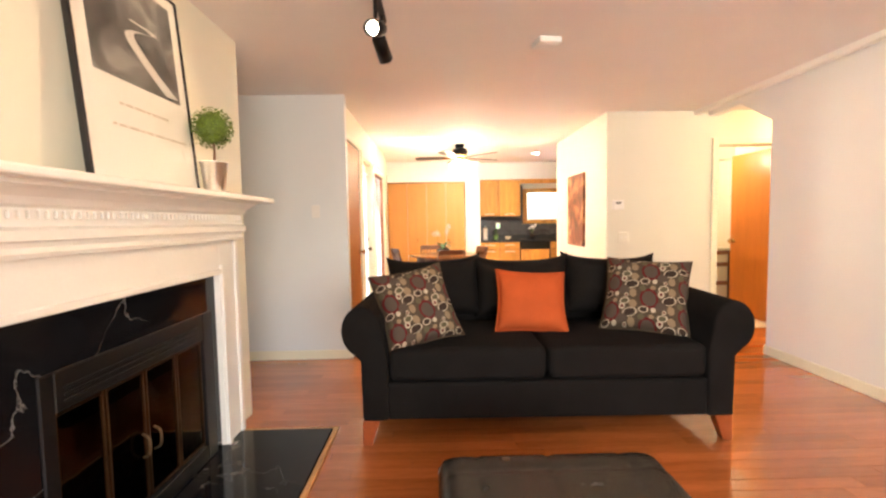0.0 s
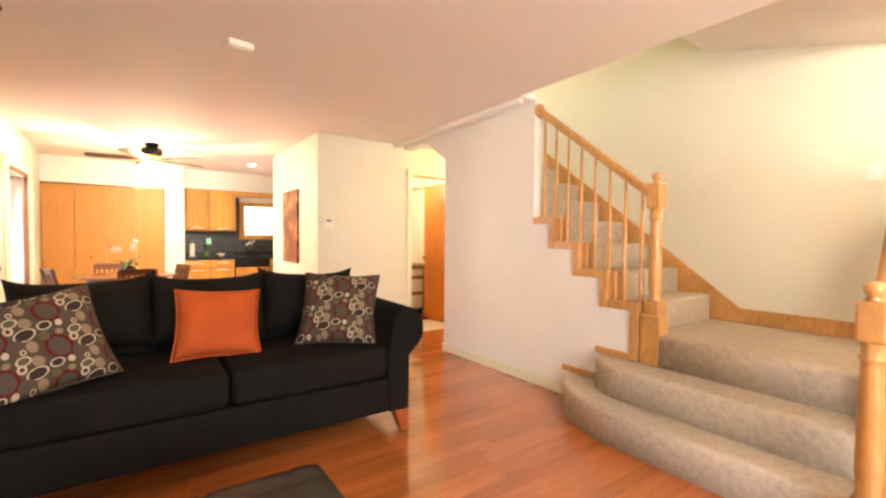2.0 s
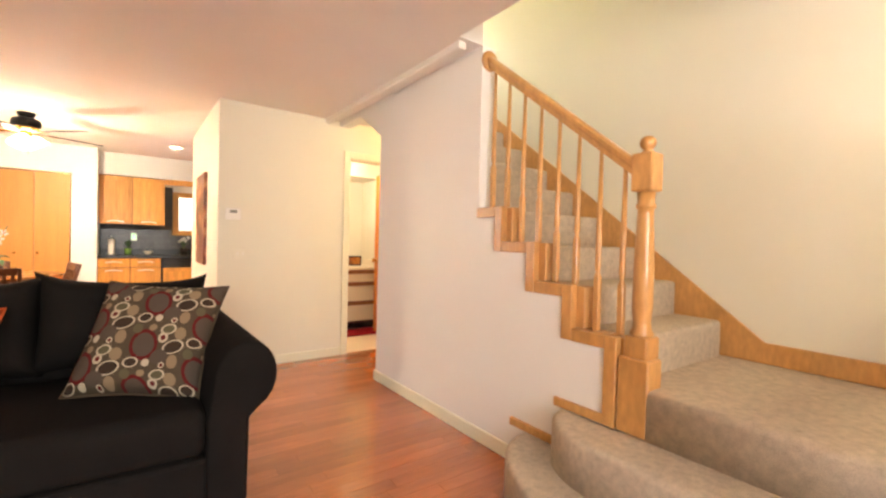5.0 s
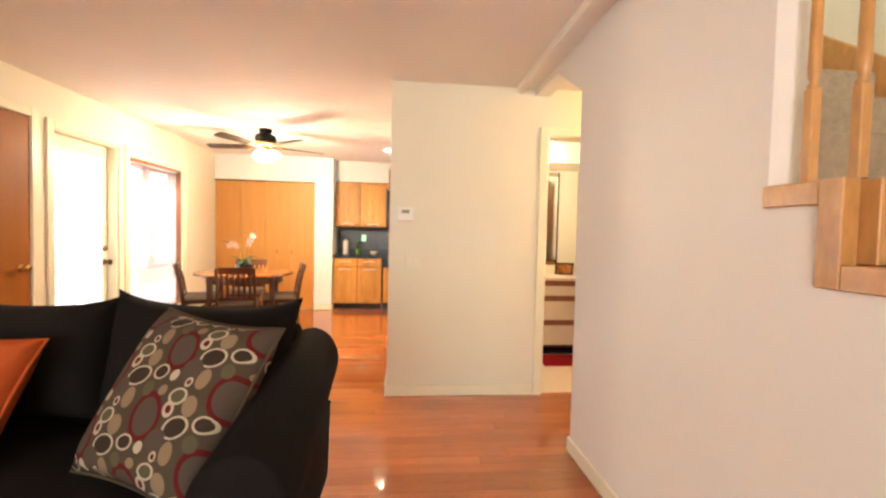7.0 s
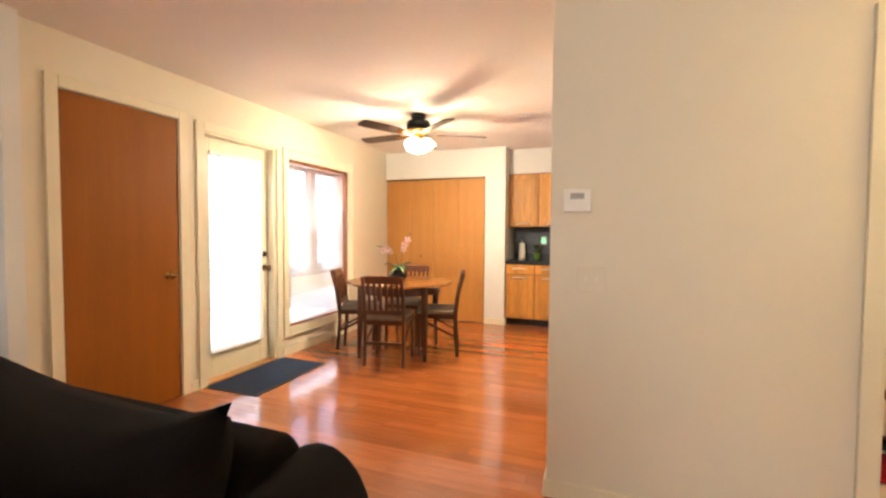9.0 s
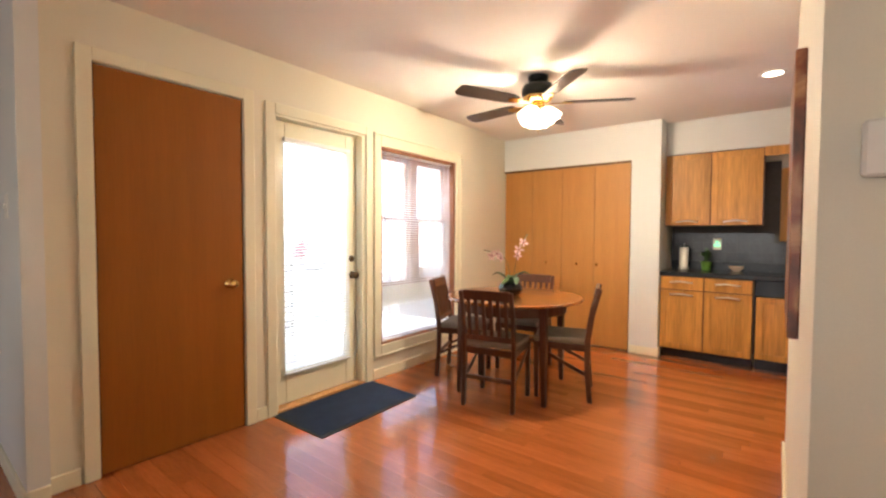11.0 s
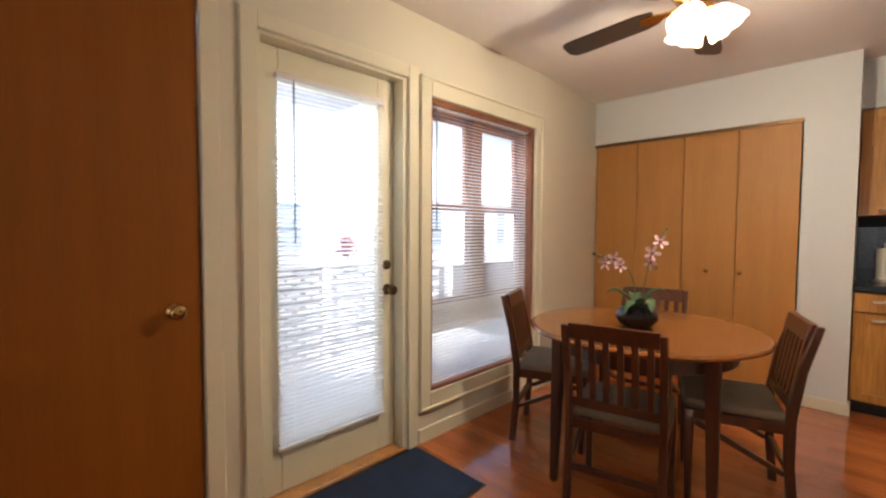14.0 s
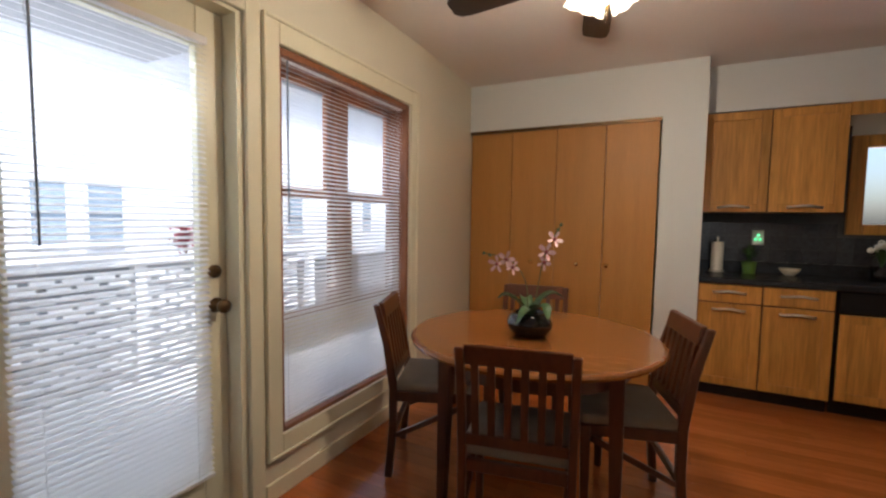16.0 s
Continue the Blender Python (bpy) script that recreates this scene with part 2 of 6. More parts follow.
# light-passing frosted glass of the fan's lamp shades
shade_glass = bpy.data.materials.new("frosted_shade_glass")
shade_glass.use_nodes = True
_n, _l = shade_glass.node_tree.nodes, shade_glass.node_tree.links
_n.remove(_n["Principled BSDF"])
_tr, _em, _ad = _n.new("ShaderNodeBsdfTranslucent"), _n.new("ShaderNodeEmission"), _n.new("ShaderNodeAddShader")
_tr.inputs[0].default_value = (0.9, 0.85, 0.75, 1)
_em.inputs[0].default_value, _em.inputs[1].default_value = (1.0, 0.86, 0.66, 1), 1.0
_l.new(_tr.outputs[0], _ad.inputs[0]), _l.new(_em.outputs[0], _ad.inputs[1])
_l.new(_ad.outputs[0], _n["Material Output"].inputs[0])

bulb_glow = mat("bulb_glow", (1.0, 0.86, 0.62), 0.5, vary=0.0, bump=0.0, emit=4.0)

# black marble with white veins
marble = mat("black_marble", (0.006, 0.006, 0.007), 0.10, vary=0.3, scale=5, fine=60, bump=0.0, spec=0.3)
_n, _l = marble.node_tree.nodes, marble.node_tree.links
_tc, _ns, _vr, _mx = _n.new("ShaderNodeTexCoord"), _n.new("ShaderNodeTexNoise"), _n.new("ShaderNodeValToRGB"), _n.new("ShaderNodeMix")
_ns.inputs["Scale"].default_value, _ns.inputs["Detail"].default_value, _ns.inputs["Distortion"].default_value = 2.8, 7, 0.4
_e = _vr.color_ramp.elements
_e[0].position, _e[0].color, _e[1].position, _e[1].color = 0.494, (0, 0, 0, 1), 0.500, (1, 1, 1, 1)
_e2 = _vr.color_ramp.elements.new(0.506)
_e2.color = (0, 0, 0, 1)
_ms = _n.new("ShaderNodeTexNoise")
_ms.inputs["Scale"].default_value = 2.4
_mr = _n.new("ShaderNodeMapRange")
_mr.inputs[1].default_value, _mr.inputs[2].default_value, _mr.inputs[4].default_value = 0.45, 0.66, 0.50
_mm = _n.new("ShaderNodeMath")
_mm.operation = 'MULTIPLY'
_mx.data_type = 'RGBA'
_mx.inputs[7].default_value = (0.55, 0.53, 0.50, 1)
_l.new(_tc.outputs["Object"], _ns.inputs["Vector"]), _l.new(_tc.outputs["Object"], _ms.inputs["Vector"])
_l.new(_ns.outputs[0], _vr.inputs[0]), _l.new(_ms.outputs[0], _mr.inputs[0])
_l.new(_vr.outputs[0], _mm.inputs[0]), _l.new(_mr.outputs[0], _mm.inputs[1])
_l.new(_mm.outputs[0], _mx.inputs[0])
_rampout = next(x for x in _n if x.type == 'VALTORGB' and x != _vr)
_l.new(_rampout.outputs[0], _mx.inputs[6])
_l.new(_mx.outputs[2], _n["Principled BSDF"].inputs["Base Color"])


def ringed_cloth(name):
    """Woven cloth, olive brown, with wine-ringed ovals, cream loops and tan dots in staggered columns."""
    m = mat(name, (0.072, 0.052, 0.032), 0.85, vary=0.15, scale=20, fine=420, bump=0.25, spec=0.2)
    n, L = m.node_tree.nodes, m.node_tree.links
    out = next(x for x in n if x.type == 'VALTORGB').outputs[0]

    def calc(op, a, b=None):
        q = n.new("ShaderNodeMath")
        q.operation = op
        for k, v in enumerate((a, b)):
            if isinstance(v, (int, float)):
                q.inputs[k].default_value = v
            elif v is not None:
                L.new(v, q.inputs[k])
        return q.outputs[0]
    tc, sep = n.new("ShaderNodeTexCoord"), n.new("ShaderNodeSeparateXYZ")
    L.new(tc.outputs["UV"], sep.inputs[0])
    col = calc('DIVIDE', sep.outputs[0], 0.43)
    odd = calc('MODULO', calc('FLOOR', col), 2.0)
    rise = calc('ADD', calc('DIVIDE', sep.outputs[1], 0.37), calc('MULTIPLY', odd, 0.5))
    cell = n.new("ShaderNodeCombineXYZ")
    L.new(calc('FRACT', col), cell.inputs[0]), L.new(calc('FRACT', rise), cell.inputs[1])
    cream, wine, grey, tan = (0.46, 0.39, 0.28), (0.105, 0.009, 0.009), (0.080, 0.058, 0.043), (0.24, 0.17, 0.10)
    olive, brown = (0.095, 0.085, 0.046), (0.038, 0.024, 0.016)
    # middle, half axes, turn, rim colour, width of the filling, filling
    motif = [((0.28, 0.52), (0.235, 0.340), 0.15, wine, 0.76, grey), ((0.80, 0.50), (0.200, 0.150), 0.45, cream, 0.82, brown),
             ((0.58, 0.69), (0.085, 0.110), 0.0, cream, 0.50, wine), ((0.64, 0.88), (0.140, 0.115), 0.4, cream, 0.74, olive),
             ((0.87, 0.80), (0.105, 0.140), 0.2, tan, 0.0, tan), ((0.60, 0.27), (0.150, 0.165), 0.0, grey, 0.0, grey),
             ((0.40, 0.13), (0.065, 0.085), 0.0, cream, 0.0, cream), ((0.15, 0.13), (0.130, 0.115), 0.3, cream, 0.76, brown),
             ((0.85, 0.18), (0.095, 0.150), 0.1, tan, 0.0, tan), ((0.10, 0.87), (0.085, 0.110), 0.2, olive, 0.0, olive),
             ((0.36, 0.90), (0.070, 0.075), 0.0, tan, 0.0, tan), ((0.68, 0.09), (0.055, 0.070), 0.0, cream, 0.55, wine)]
    for at, half, turn, rim, inner, fill in motif:
        mp, ln = n.new("ShaderNodeMapping"), n.new("ShaderNodeVectorMath")
        mp.vector_type, ln.operation = 'TEXTURE', 'LENGTH'
        mp.inputs["Location"].default_value, mp.inputs["Rotation"].default_value = (*at, 0), (0, 0, turn)
        mp.inputs["Scale"].default_value = (*half, 1)
        L.new(cell.outputs[0], mp.inputs[0]), L.new(mp.outputs[0], ln.inputs[0])
        for size, c in ((1.0, rim), (inner, fill)):
            if size:
                mx = n.new("ShaderNodeMix")
                mx.data_type = 'RGBA'
                L.new(calc('LESS_THAN', ln.outputs["Value"], size), mx.inputs[0])
                L.new(out, mx.inputs[6])
                mx.inputs[7].default_value = (*c, 1)
                out = mx.outputs[2]
    L.new(out, n["Principled BSDF"].inputs["Base Color"])
    return m


pillow_cloth = ringed_cloth("ringed_cloth")


def picture_print(name, dark, light, accent, stops):
    m = mat(name, dark, 0.35, vary=0.1, bump=0.0)
    n, L = m.node_tree.nodes, m.node_tree.links
    tc, ns, cr = n.new("ShaderNodeTexCoord"), n.new("ShaderNodeTexNoise"), n.new("ShaderNodeValToRGB")
    ns.inputs["Scale"].default_value, ns.inputs["Detail"].default_value, ns.inputs["Distortion"].default_value = 4.5, 8, 0.8
    L.new(tc.outputs["Object"], ns.inputs["Vector"])
    e = cr.color_ramp.elements
    e[0].position, e[0].color, e[1].position, e[1].color = stops[0], (*dark, 1), stops[2], (*light, 1)
    k = e.new(stops[1])
    k.color = (*accent, 1)
    L.new(ns.outputs[0], cr.inputs[0])
    L.new(cr.outputs[0], n["Principled BSDF"].inputs["Base Color"])
    return m


photo_grey = picture_print("grey_photo", (0.02, 0.02, 0.02), (0.50, 0.49, 0.47), (0.13, 0.13, 0.125), (0.36, 0.52, 0.72))
photo_river = mat("pale_river", (0.62, 0.60, 0.56), 0.35, vary=0.08, bump=0.0)
ink = mat("faded_ink", (0.58, 0.52, 0.43), 0.6, vary=0.05, bump=0.0)
art_rust = picture_print("rust_canvas", (0.06, 0.022, 0.012), (0.55, 0.30, 0.13), (0.24, 0.065, 0.025), (0.35, 0.5, 0.66))
art_flower = picture_print("orange_print", (0.03, 0.012, 0.005), (0.75, 0.45, 0.12), (0.45, 0.14, 0.02), (0.35, 0.5, 0.66))


# ---- mesh helpers ----
def part(name, bm, material, parent=None, label="", smooth=False):
    me = bpy.data.meshes.new(name)
    if smooth:
        for f in bm.faces:
            f.smooth = True
    bm.to_mesh(me)
    bm.free()
    me.materials.append(material)
    ob = new(name, me)
    ob.parent = parent
    if label:
        tagged(ob, label)
    return ob


def thing(name, label, category, m=None, group="", kind=""):
    ob = new(name)
    ob.empty_display_size = 0.1
    ob.matrix_world = m or Matrix()
    return tagged(ob, label, category, group, kind)


def fixed(ob, label="", category="", kind="structure"):
    return tagged(ob, label, category, "", kind)


def box(x0, y0, z0, x1, y1, z1, bevel=0.0, bm=None, seg=1):
    bm = bm or bmesh.new()
    r = bmesh.ops.create_cube(bm, size=1)["verts"]
    c, s = Vector(((x0 + x1) / 2, (y0 + y1) / 2, (z0 + z1) / 2)), (x1 - x0, y1 - y0, z1 - z0)
    for v in r:
        v.co = Vector((v.co.x * s[0], v.co.y * s[1], v.co.z * s[2])) + c
    if bevel:
        es = list({e for v in r for e in v.link_edges})
        bmesh.ops.bevel(bm, geom=es, offset=bevel, segments=seg, affect='EDGES', profile=0.5)
    return bm


def boxes(*rows, bevel=0.0):
    bm = bmesh.new()
    for r in rows:
        box(*r, bevel=bevel, bm=bm)
    return bm


def lathe(profile, steps=24, bm=None, at=(0, 0, 0)):
    """Turns (radius, height) pairs about z."""
    bm = bm or bmesh.new()
    rings = []
    for r, z in profile:
        rings.append([bm.verts.new((at[0] + r * math.cos(2 * math.pi * k / steps), at[1] + r * math.sin(2 * math.pi * k / steps), at[2] + z)) for k in range(steps)])
    for a, b in zip(rings, rings[1:]):
        for k in range(steps):
            bm.faces.new((a[k], a[(k + 1) % steps], b[(k + 1) % steps], b[k]))
    if profile[0][0] > 0:
        bm.faces.new(rings[0][::-1])
    if profile[-1][0] > 0:
        bm.faces.new(rings[-1])
    return bm


def prism(points, axis, lo, hi, bevel=0.0, bm=None, seg=2):
    """Extrudes a polygon given in the two other axes (in order) along an axis."""
    bm = bm or bmesh.new()

    def at(p, h):
        q = list(p)
        q.insert("xyz".index(axis), h)
        return q
    a = [bm.verts.new(at(p, lo)) for p in points]
    b = [bm.verts.new(at(p, hi)) for p in points]
    fs = [bm.faces.new(a[::-1]), bm.faces.new(b)]
    for k in range(len(points)):
        fs.append(bm.faces.new((a[k], a[(k + 1) % len(a)], b[(k + 1) % len(a)], b[k])))
    bmesh.ops.recalc_face_normals(bm, faces=fs)
    if bevel:
        es = list({e for f in fs for e in f.edges})
        bmesh.ops.bevel(bm, geom=es, offset=bevel, segments=seg, affect='EDGES', profile=0.5)
    return bm


def tube(path, radius, steps=10, bm=None, cap=True):
    """A round bar along a path; radius is a number or one per point."""
    bm = bm or bmesh.new()
    path = [Vector(p) for p in path]
    rad = radius if isinstance(radius, (list, tuple)) else [radius] * len(path)
    rings, side = [], None
    for k, p in enumerate(path):
        d = (path[min(k + 1, len(path) - 1)] - path[max(k - 1, 0)]).normalized()
        if side is None:
            side = d.orthogonal().normalized()
        side = (side - d * side.dot(d)).normalized()
        up = d.cross(side)
        rings.append([bm.verts.new(p + rad[k] * (math.cos(2 * math.pi * j / steps) * side + math.sin(2 * math.pi * j / steps) * up)) for j in range(steps)])
    for a, b in zip(rings, rings[1:]):
        for j in range(steps):
            bm.faces.new((a[j], a[(j + 1) % steps], b[(j + 1) % steps], b[j]))
    if cap:
        bm.faces.new(rings[0][::-1])
        bm.faces.new(rings[-1])
    return bm


def arc(points, n=6):
    """A smooth line through points."""
    p = [Vector(q) for q in points]
    p = [2 * p[0] - p[1]] + p + [2 * p[-1] - p[-2]]
    out = []
    for i in range(1, len(p) - 2):
        for k in range(n):
            t = k / n
            out.append(0.5 * ((2 * p[i]) + (p[i + 1] - p[i - 1]) * t + (2 * p[i - 1] - 5 * p[i] + 4 * p[i + 1] - p[i + 2]) * t * t + (3 * p[i] - p[i - 1] - 3 * p[i + 1] + p[i + 2]) * t ** 3))
    return out + [p[-2]]


def cushion(w, h, d, ears=0.0, n=22, pinch=0.06, seed=0):
    """A stuffed square: w wide (x), h high (z), d thick (y), with UVs on both faces."""
    bm = bmesh.new()
    uv = bm.loops.layers.uv.new("UVMap")
    sides = []
    for s in (-1, 1):
        grid = []
        for i in range(n + 1):
            row = []
            for j in range(n + 1):
                u, v = 2 * i / n - 1, 2 * j / n - 1
                px = u * (1 - pinch * (1 - v * v) * u * u)
                pz = v * (1 - pinch * (1 - u * u) * v * v) + (ears * (u * u) ** 2 * v if v > 0 else 0)
                th = ((1 - u ** 4) * (1 - v ** 4)) ** 0.55
                wob = noise.noise(Vector((u * 2.3 + seed, v * 2.3, seed * 1.7))) * 0.10
                co = Vector((px * w / 2, s * th * d / 2 * (1 + wob), h / 2 + pz * h / 2))
                edge = i in (0, n) or j in (0, n)
                row.append(sides[0][i][j] if (s == 1 and edge) else bm.verts.new(co))
            grid.append(row)
        sides.append(grid)
        for i in range(n):
            for j in range(n):
                q = [grid[i][j], grid[i + 1][j], grid[i + 1][j + 1], grid[i][j + 1]]
                f = bm.faces.new(q if s < 0 else q[::-1])
                ids = [(i, j), (i + 1, j), (i + 1, j + 1), (i, j + 1)]
                for lp, (a, b) in zip(f.loops, ids if s < 0 else ids[::-1]):
                    lp[uv].uv = (a / n, b / n)
    return bm

# ---- structure ----
H = 2.41           # ceiling
WX = -0.43         # dining room's west wall, inner face
PX, PY = 2.32, 5.24   # pier: west face, south face
SX = 3.43          # stair wall, face
BX = 4.40          # wall behind the stairs

floor = fixed(part("floor", boxes((-1.72, -2.0, -0.16, 5.4, 4.53, -0.012), (-0.60, 4.53, -0.16, 5.4, 9.72, -0.012)), joint_dark), "dark subfloor under the wooden planks", "floor")

ceil = boxes((-1.72, -2.0, H, 3.25, 4.53, H + 0.15), (-0.60, 4.53, H, 3.25, 9.72, H + 0.15), (3.25, -2.0, H, 5.4, 0.96, H + 0.15), (3.25, 3.03, H, SX, 4.22, H + 0.15),
             (3.25, 4.22, H, 5.4, 9.72, H + 0.15), (3.1, 1.2, 5.0, 4.6, 4.6, 5.1))
fixed(part("ceiling", ceil, ceiling_paint), "flat off-white painted ceiling", "ceiling")
fixed(part("ceiling_moulding", boxes((3.27, 3.06, 2.362, 3.325, PY, H), bevel=0.006), white_paint), "narrow white ceiling moulding along the stair wall", "moulding")
fixed(part("stair_soffit", prism([(0.96, H), (2.12, 2.75), (2.12, 2.95), (0.96, H + 0.2)], 'x', 3.25, BX), ceiling_paint), "sloping soffit above the stair landing", "soffit")


def walls(name, label, paint, *rows):
    for row in rows:
        fixed(part(name, box(*row), paint), label, "wall")


# west wall of the dining room, with the closet door, the glass door and the window let in
D1, D2, WI = (4.76, 5.52), (5.735, 6.545), (6.715, 7.80)
CX = -0.487        # corner beside the bifold closet
ww = boxes((-0.60, 4.56, 0, WX, D1[0], H), (-0.60, D1[0], 2.09, WX, D1[1], H), (-0.60, D1[1], 0, WX, D2[0], H),
           (-0.60, D2[0], 2.05, WX, D2[1], H), (-0.60, D2[1], 0, WX, WI[0], H), (-0.60, WI[0], 1.985, WX, WI[1], H),
           (-0.60, WI[0], 0, WX, WI[1], 0.275), (-0.60, WI[1], 0, WX, 7.92, H))
prism([(-0.60, 7.92), (WX, 7.92), (CX, 8.93), (CX, 9.72), (-0.60, 9.72)], 'z', 0, H, bm=ww)
fixed(part("wall_west", ww, wall_paint), "cream painted dining room wall with doors and window", "wall")
fixed(part("wall_closet_back", boxes((-1.3, 4.56, 0, -1.2, 5.70, H), (-1.2, 4.56, 0, -0.60, 4.62, H), (-1.2, 5.62, 0, -0.60, 5.70, H), (-1.3, 4.56, H, -0.60, 5.70, H + 0.1),
                                      (-1.3, 4.56, -0.1, -0.60, 5.70, 0)), wall_paint), "plain closet walls behind the closet door", "wall")
fixed(part("wall_alcove", boxes((-1.72, 4.48, 0, -0.360, 4.56, H)), wall_cool_light), "painted wall beside the fireplace with cool daylight tinted in", "wall")
fixed(part("wall_living_west", boxes((-1.72, -2.0, 0, -1.60, 4.48, H)), wall_paint), "plain cream wall", "wall")
fixed(part("chimney_breast", boxes((-1.60, 1.10, 0, -0.80, 1.81, H), (-1.60, 2.84, 0, -0.80, 3.34, H), (-1.60, 1.81, 0.80, -0.80, 2.84, H),
                                   (-1.60, 1.81, 0, -1.34, 2.84, 0.80)), wall_paint), "cream painted chimney breast", "wall")
south = boxes((-1.72, -2.12, 0, 0.1, -2.0, H), (2.5, -2.12, 0, 5.4, -2.0, H), (0.1, -2.12, 0, 2.5, -2.0, 0.55), (0.1, -2.12, 2.15, 2.5, -2.0, H))
fixed(part("wall_south", south, wall_paint), "plain cream wall with a wide window", "wall")
# closet wall and kitchen pier
walls("wall_closet", "painted wall around the bifold closet with bluish shade tinted in", wall_cool_light, (CX, 8.92, 2.025, 1.03, 9.02, H), (1.03, 8.92, 0, 1.31, 9.60, H), (-0.6, 9.60, 0, 1.31, 9.72, H))
kw = boxes((1.31, 9.58, 0, 2.30, 9.72, H), (2.30, 9.58, 0, 3.06, 9.72, 1.22), (2.30, 9.58, 1.88, 3.06, 9.72, H), (3.06, 9.58, 0, 5.4, 9.72, H))
fixed(part("wall_kitchen", kw, wall_paint), "kitchen back wall with a small window", "wall")
fixed(part("kitchen_soffit", box(1.31, 9.17, 2.075, 5.3, 9.58, H), wall_cool_light), "plain soffit above the kitchen cabinets", "soffit")
# pier, bathroom and hall
walls("wall_pier", "cream painted wall between living room, bathroom and kitchen", wall_paint, (PX, PY, 0, 3.54, PY + 0.12, H), (3.54, PY, 2.05, 4.32, PY + 0.12, H),
      (4.32, PY, 0, 5.4, PY + 0.12, H), (PX, PY + 0.12, 0, PX + 0.12, 7.20, H), (PX + 0.12, 7.08, 0, 5.4, 7.20, H))
fixed(part("wall_bath", boxes((PX + 0.12, 6.86, 0, 5.4, 7.08, H), (4.46, PY + 0.12, 0, 4.58, 6.86, H), (PX + 0.12, 6.30, 2.03, 4.46, 6.86, H)), wall_paint), "cream bathroom walls with a soffit over the vanity", "wall")
fixed(part("wall_east", boxes((5.28, 4.34, 0, 5.4, PY, H), (5.28, 7.2, 0, 5.4, 9.58, H)), wall_paint), "plain cream wall", "wall")
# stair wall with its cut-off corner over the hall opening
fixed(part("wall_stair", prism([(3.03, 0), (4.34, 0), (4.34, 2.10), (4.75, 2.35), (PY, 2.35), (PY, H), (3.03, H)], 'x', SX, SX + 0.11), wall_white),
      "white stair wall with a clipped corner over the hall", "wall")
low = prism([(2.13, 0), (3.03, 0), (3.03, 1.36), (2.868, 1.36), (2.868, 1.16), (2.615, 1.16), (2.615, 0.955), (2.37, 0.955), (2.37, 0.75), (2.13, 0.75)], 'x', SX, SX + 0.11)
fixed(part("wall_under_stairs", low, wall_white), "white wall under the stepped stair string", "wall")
fixed(part("wall_hall", box(SX + 0.11, 4.22, 0, 5.28, 4.34, H), wall_paint), "plain hall wall", "wall")
walls("wall_stairwell", "tall cream wall behind the carpeted stairs", wall_paint, (BX, -2.0, 0, BX + 0.12, 4.22, 5.0), (3.13, 0.96, H + 0.15, 3.25, 4.5, 5.0),
      (3.25, 2.0, 2.8, BX, 2.12, 5.0), (3.25, 4.5, H + 0.15, BX, 4.62, 5.0))

# baseboards and casings
bb = 0.085
rows = [((WX, 4.562, 0, WX + 0.014, 4.685, bb)), ((WX, 5.589, 0, WX + 0.014, 5.664, bb)), ((WX, 6.625, 0, WX + 0.014, 7.92, bb)),
        (-1.6, 4.466, 0, -0.346, 4.48, bb), (-0.360, 4.48, 0, -0.346, 4.56, bb), (PX - 0.014, PY, 0, PX, 7.2, bb), (PX - 0.014, PY - 0.014, 0, 3.47, PY, bb),
        (SX - 0.014, 2.70, 0, SX, 4.34, bb), (SX - 0.014, 4.34, 0, SX + 0.5, 4.354, bb), (1.032, 8.906, 0, 1.324, 8.92, bb), (1.31, 8.92, 0, 1.324, 9.0, bb),
        (BX - 0.014, -1.9, 0, BX, 0.78, bb)]
for r in rows:
    fixed(part("baseboard", box(*r, bevel=0.004), trim_paint), "cream painted wooden baseboard", "baseboard")


def casing(y0, y1, top, w, x=WX, bottom=0.0, depth=0.02):
    bm = boxes((x, y0 - w, bottom, x + depth, y0, top + w), (x, y1, bottom, x + depth, y1 + w, top + w), (x, y0, top, x + depth, y1, top + w), bevel=0.004)
    return fixed(part("trim", bm, trim_paint), "cream painted door casing", "trim")


casing(D1[0], D1[1], 2.085, 0.068)
casing(D2[0], D2[1], 2.045, 0.07)
bt = boxes((3.475, PY - 0.018, 0, 3.54, PY, 2.11), (3.54, PY - 0.018, 2.045, 4.32, PY, 2.11), (4.32, PY - 0.018, 0, 4.385, PY, 2.11),
           (3.54, PY, 0, 3.555, PY + 0.12, 2.05), (3.555, PY, 2.035, 4.32, PY + 0.12, 2.05), bevel=0.003)
fixed(part("trim", bt, trim_paint), "cream painted bathroom door casing", "trim")
fixed(part("baseboard", prism([(WX, 7.92), (WX + 0.014, 7.92), (CX + 0.014, 8.915), (CX, 8.915)], 'z', 0, bb), trim_paint), "cream painted wooden baseboard", "baseboard")
# window casing: a flat picture frame with a raised outer edge
wc = boxes((WX, 6.64, 0.20, WX + 0.018, 6.715, 2.075), (WX, 7.80, 0.20, WX + 0.018, 7.87, 2.075), (WX, 6.715, 1.985, WX + 0.018, 7.80, 2.075),
           (WX, 6.715, 0.20, WX + 0.018, 7.80, 0.285), bevel=0.004)
for row in ((WX, 6.630, 0.185, WX + 0.026, 6.642, 2.09), (WX, 7.868, 0.185, WX + 0.026, 7.882, 2.09), (WX, 6.642, 2.073, WX + 0.026, 7.868, 2.09), (WX, 6.642, 0.185, WX + 0.026, 7.868, 0.203)):
    box(*row, bevel=0.004, bm=wc)
fixed(part("trim", wc, trim_paint), "cream painted window casing", "trim")


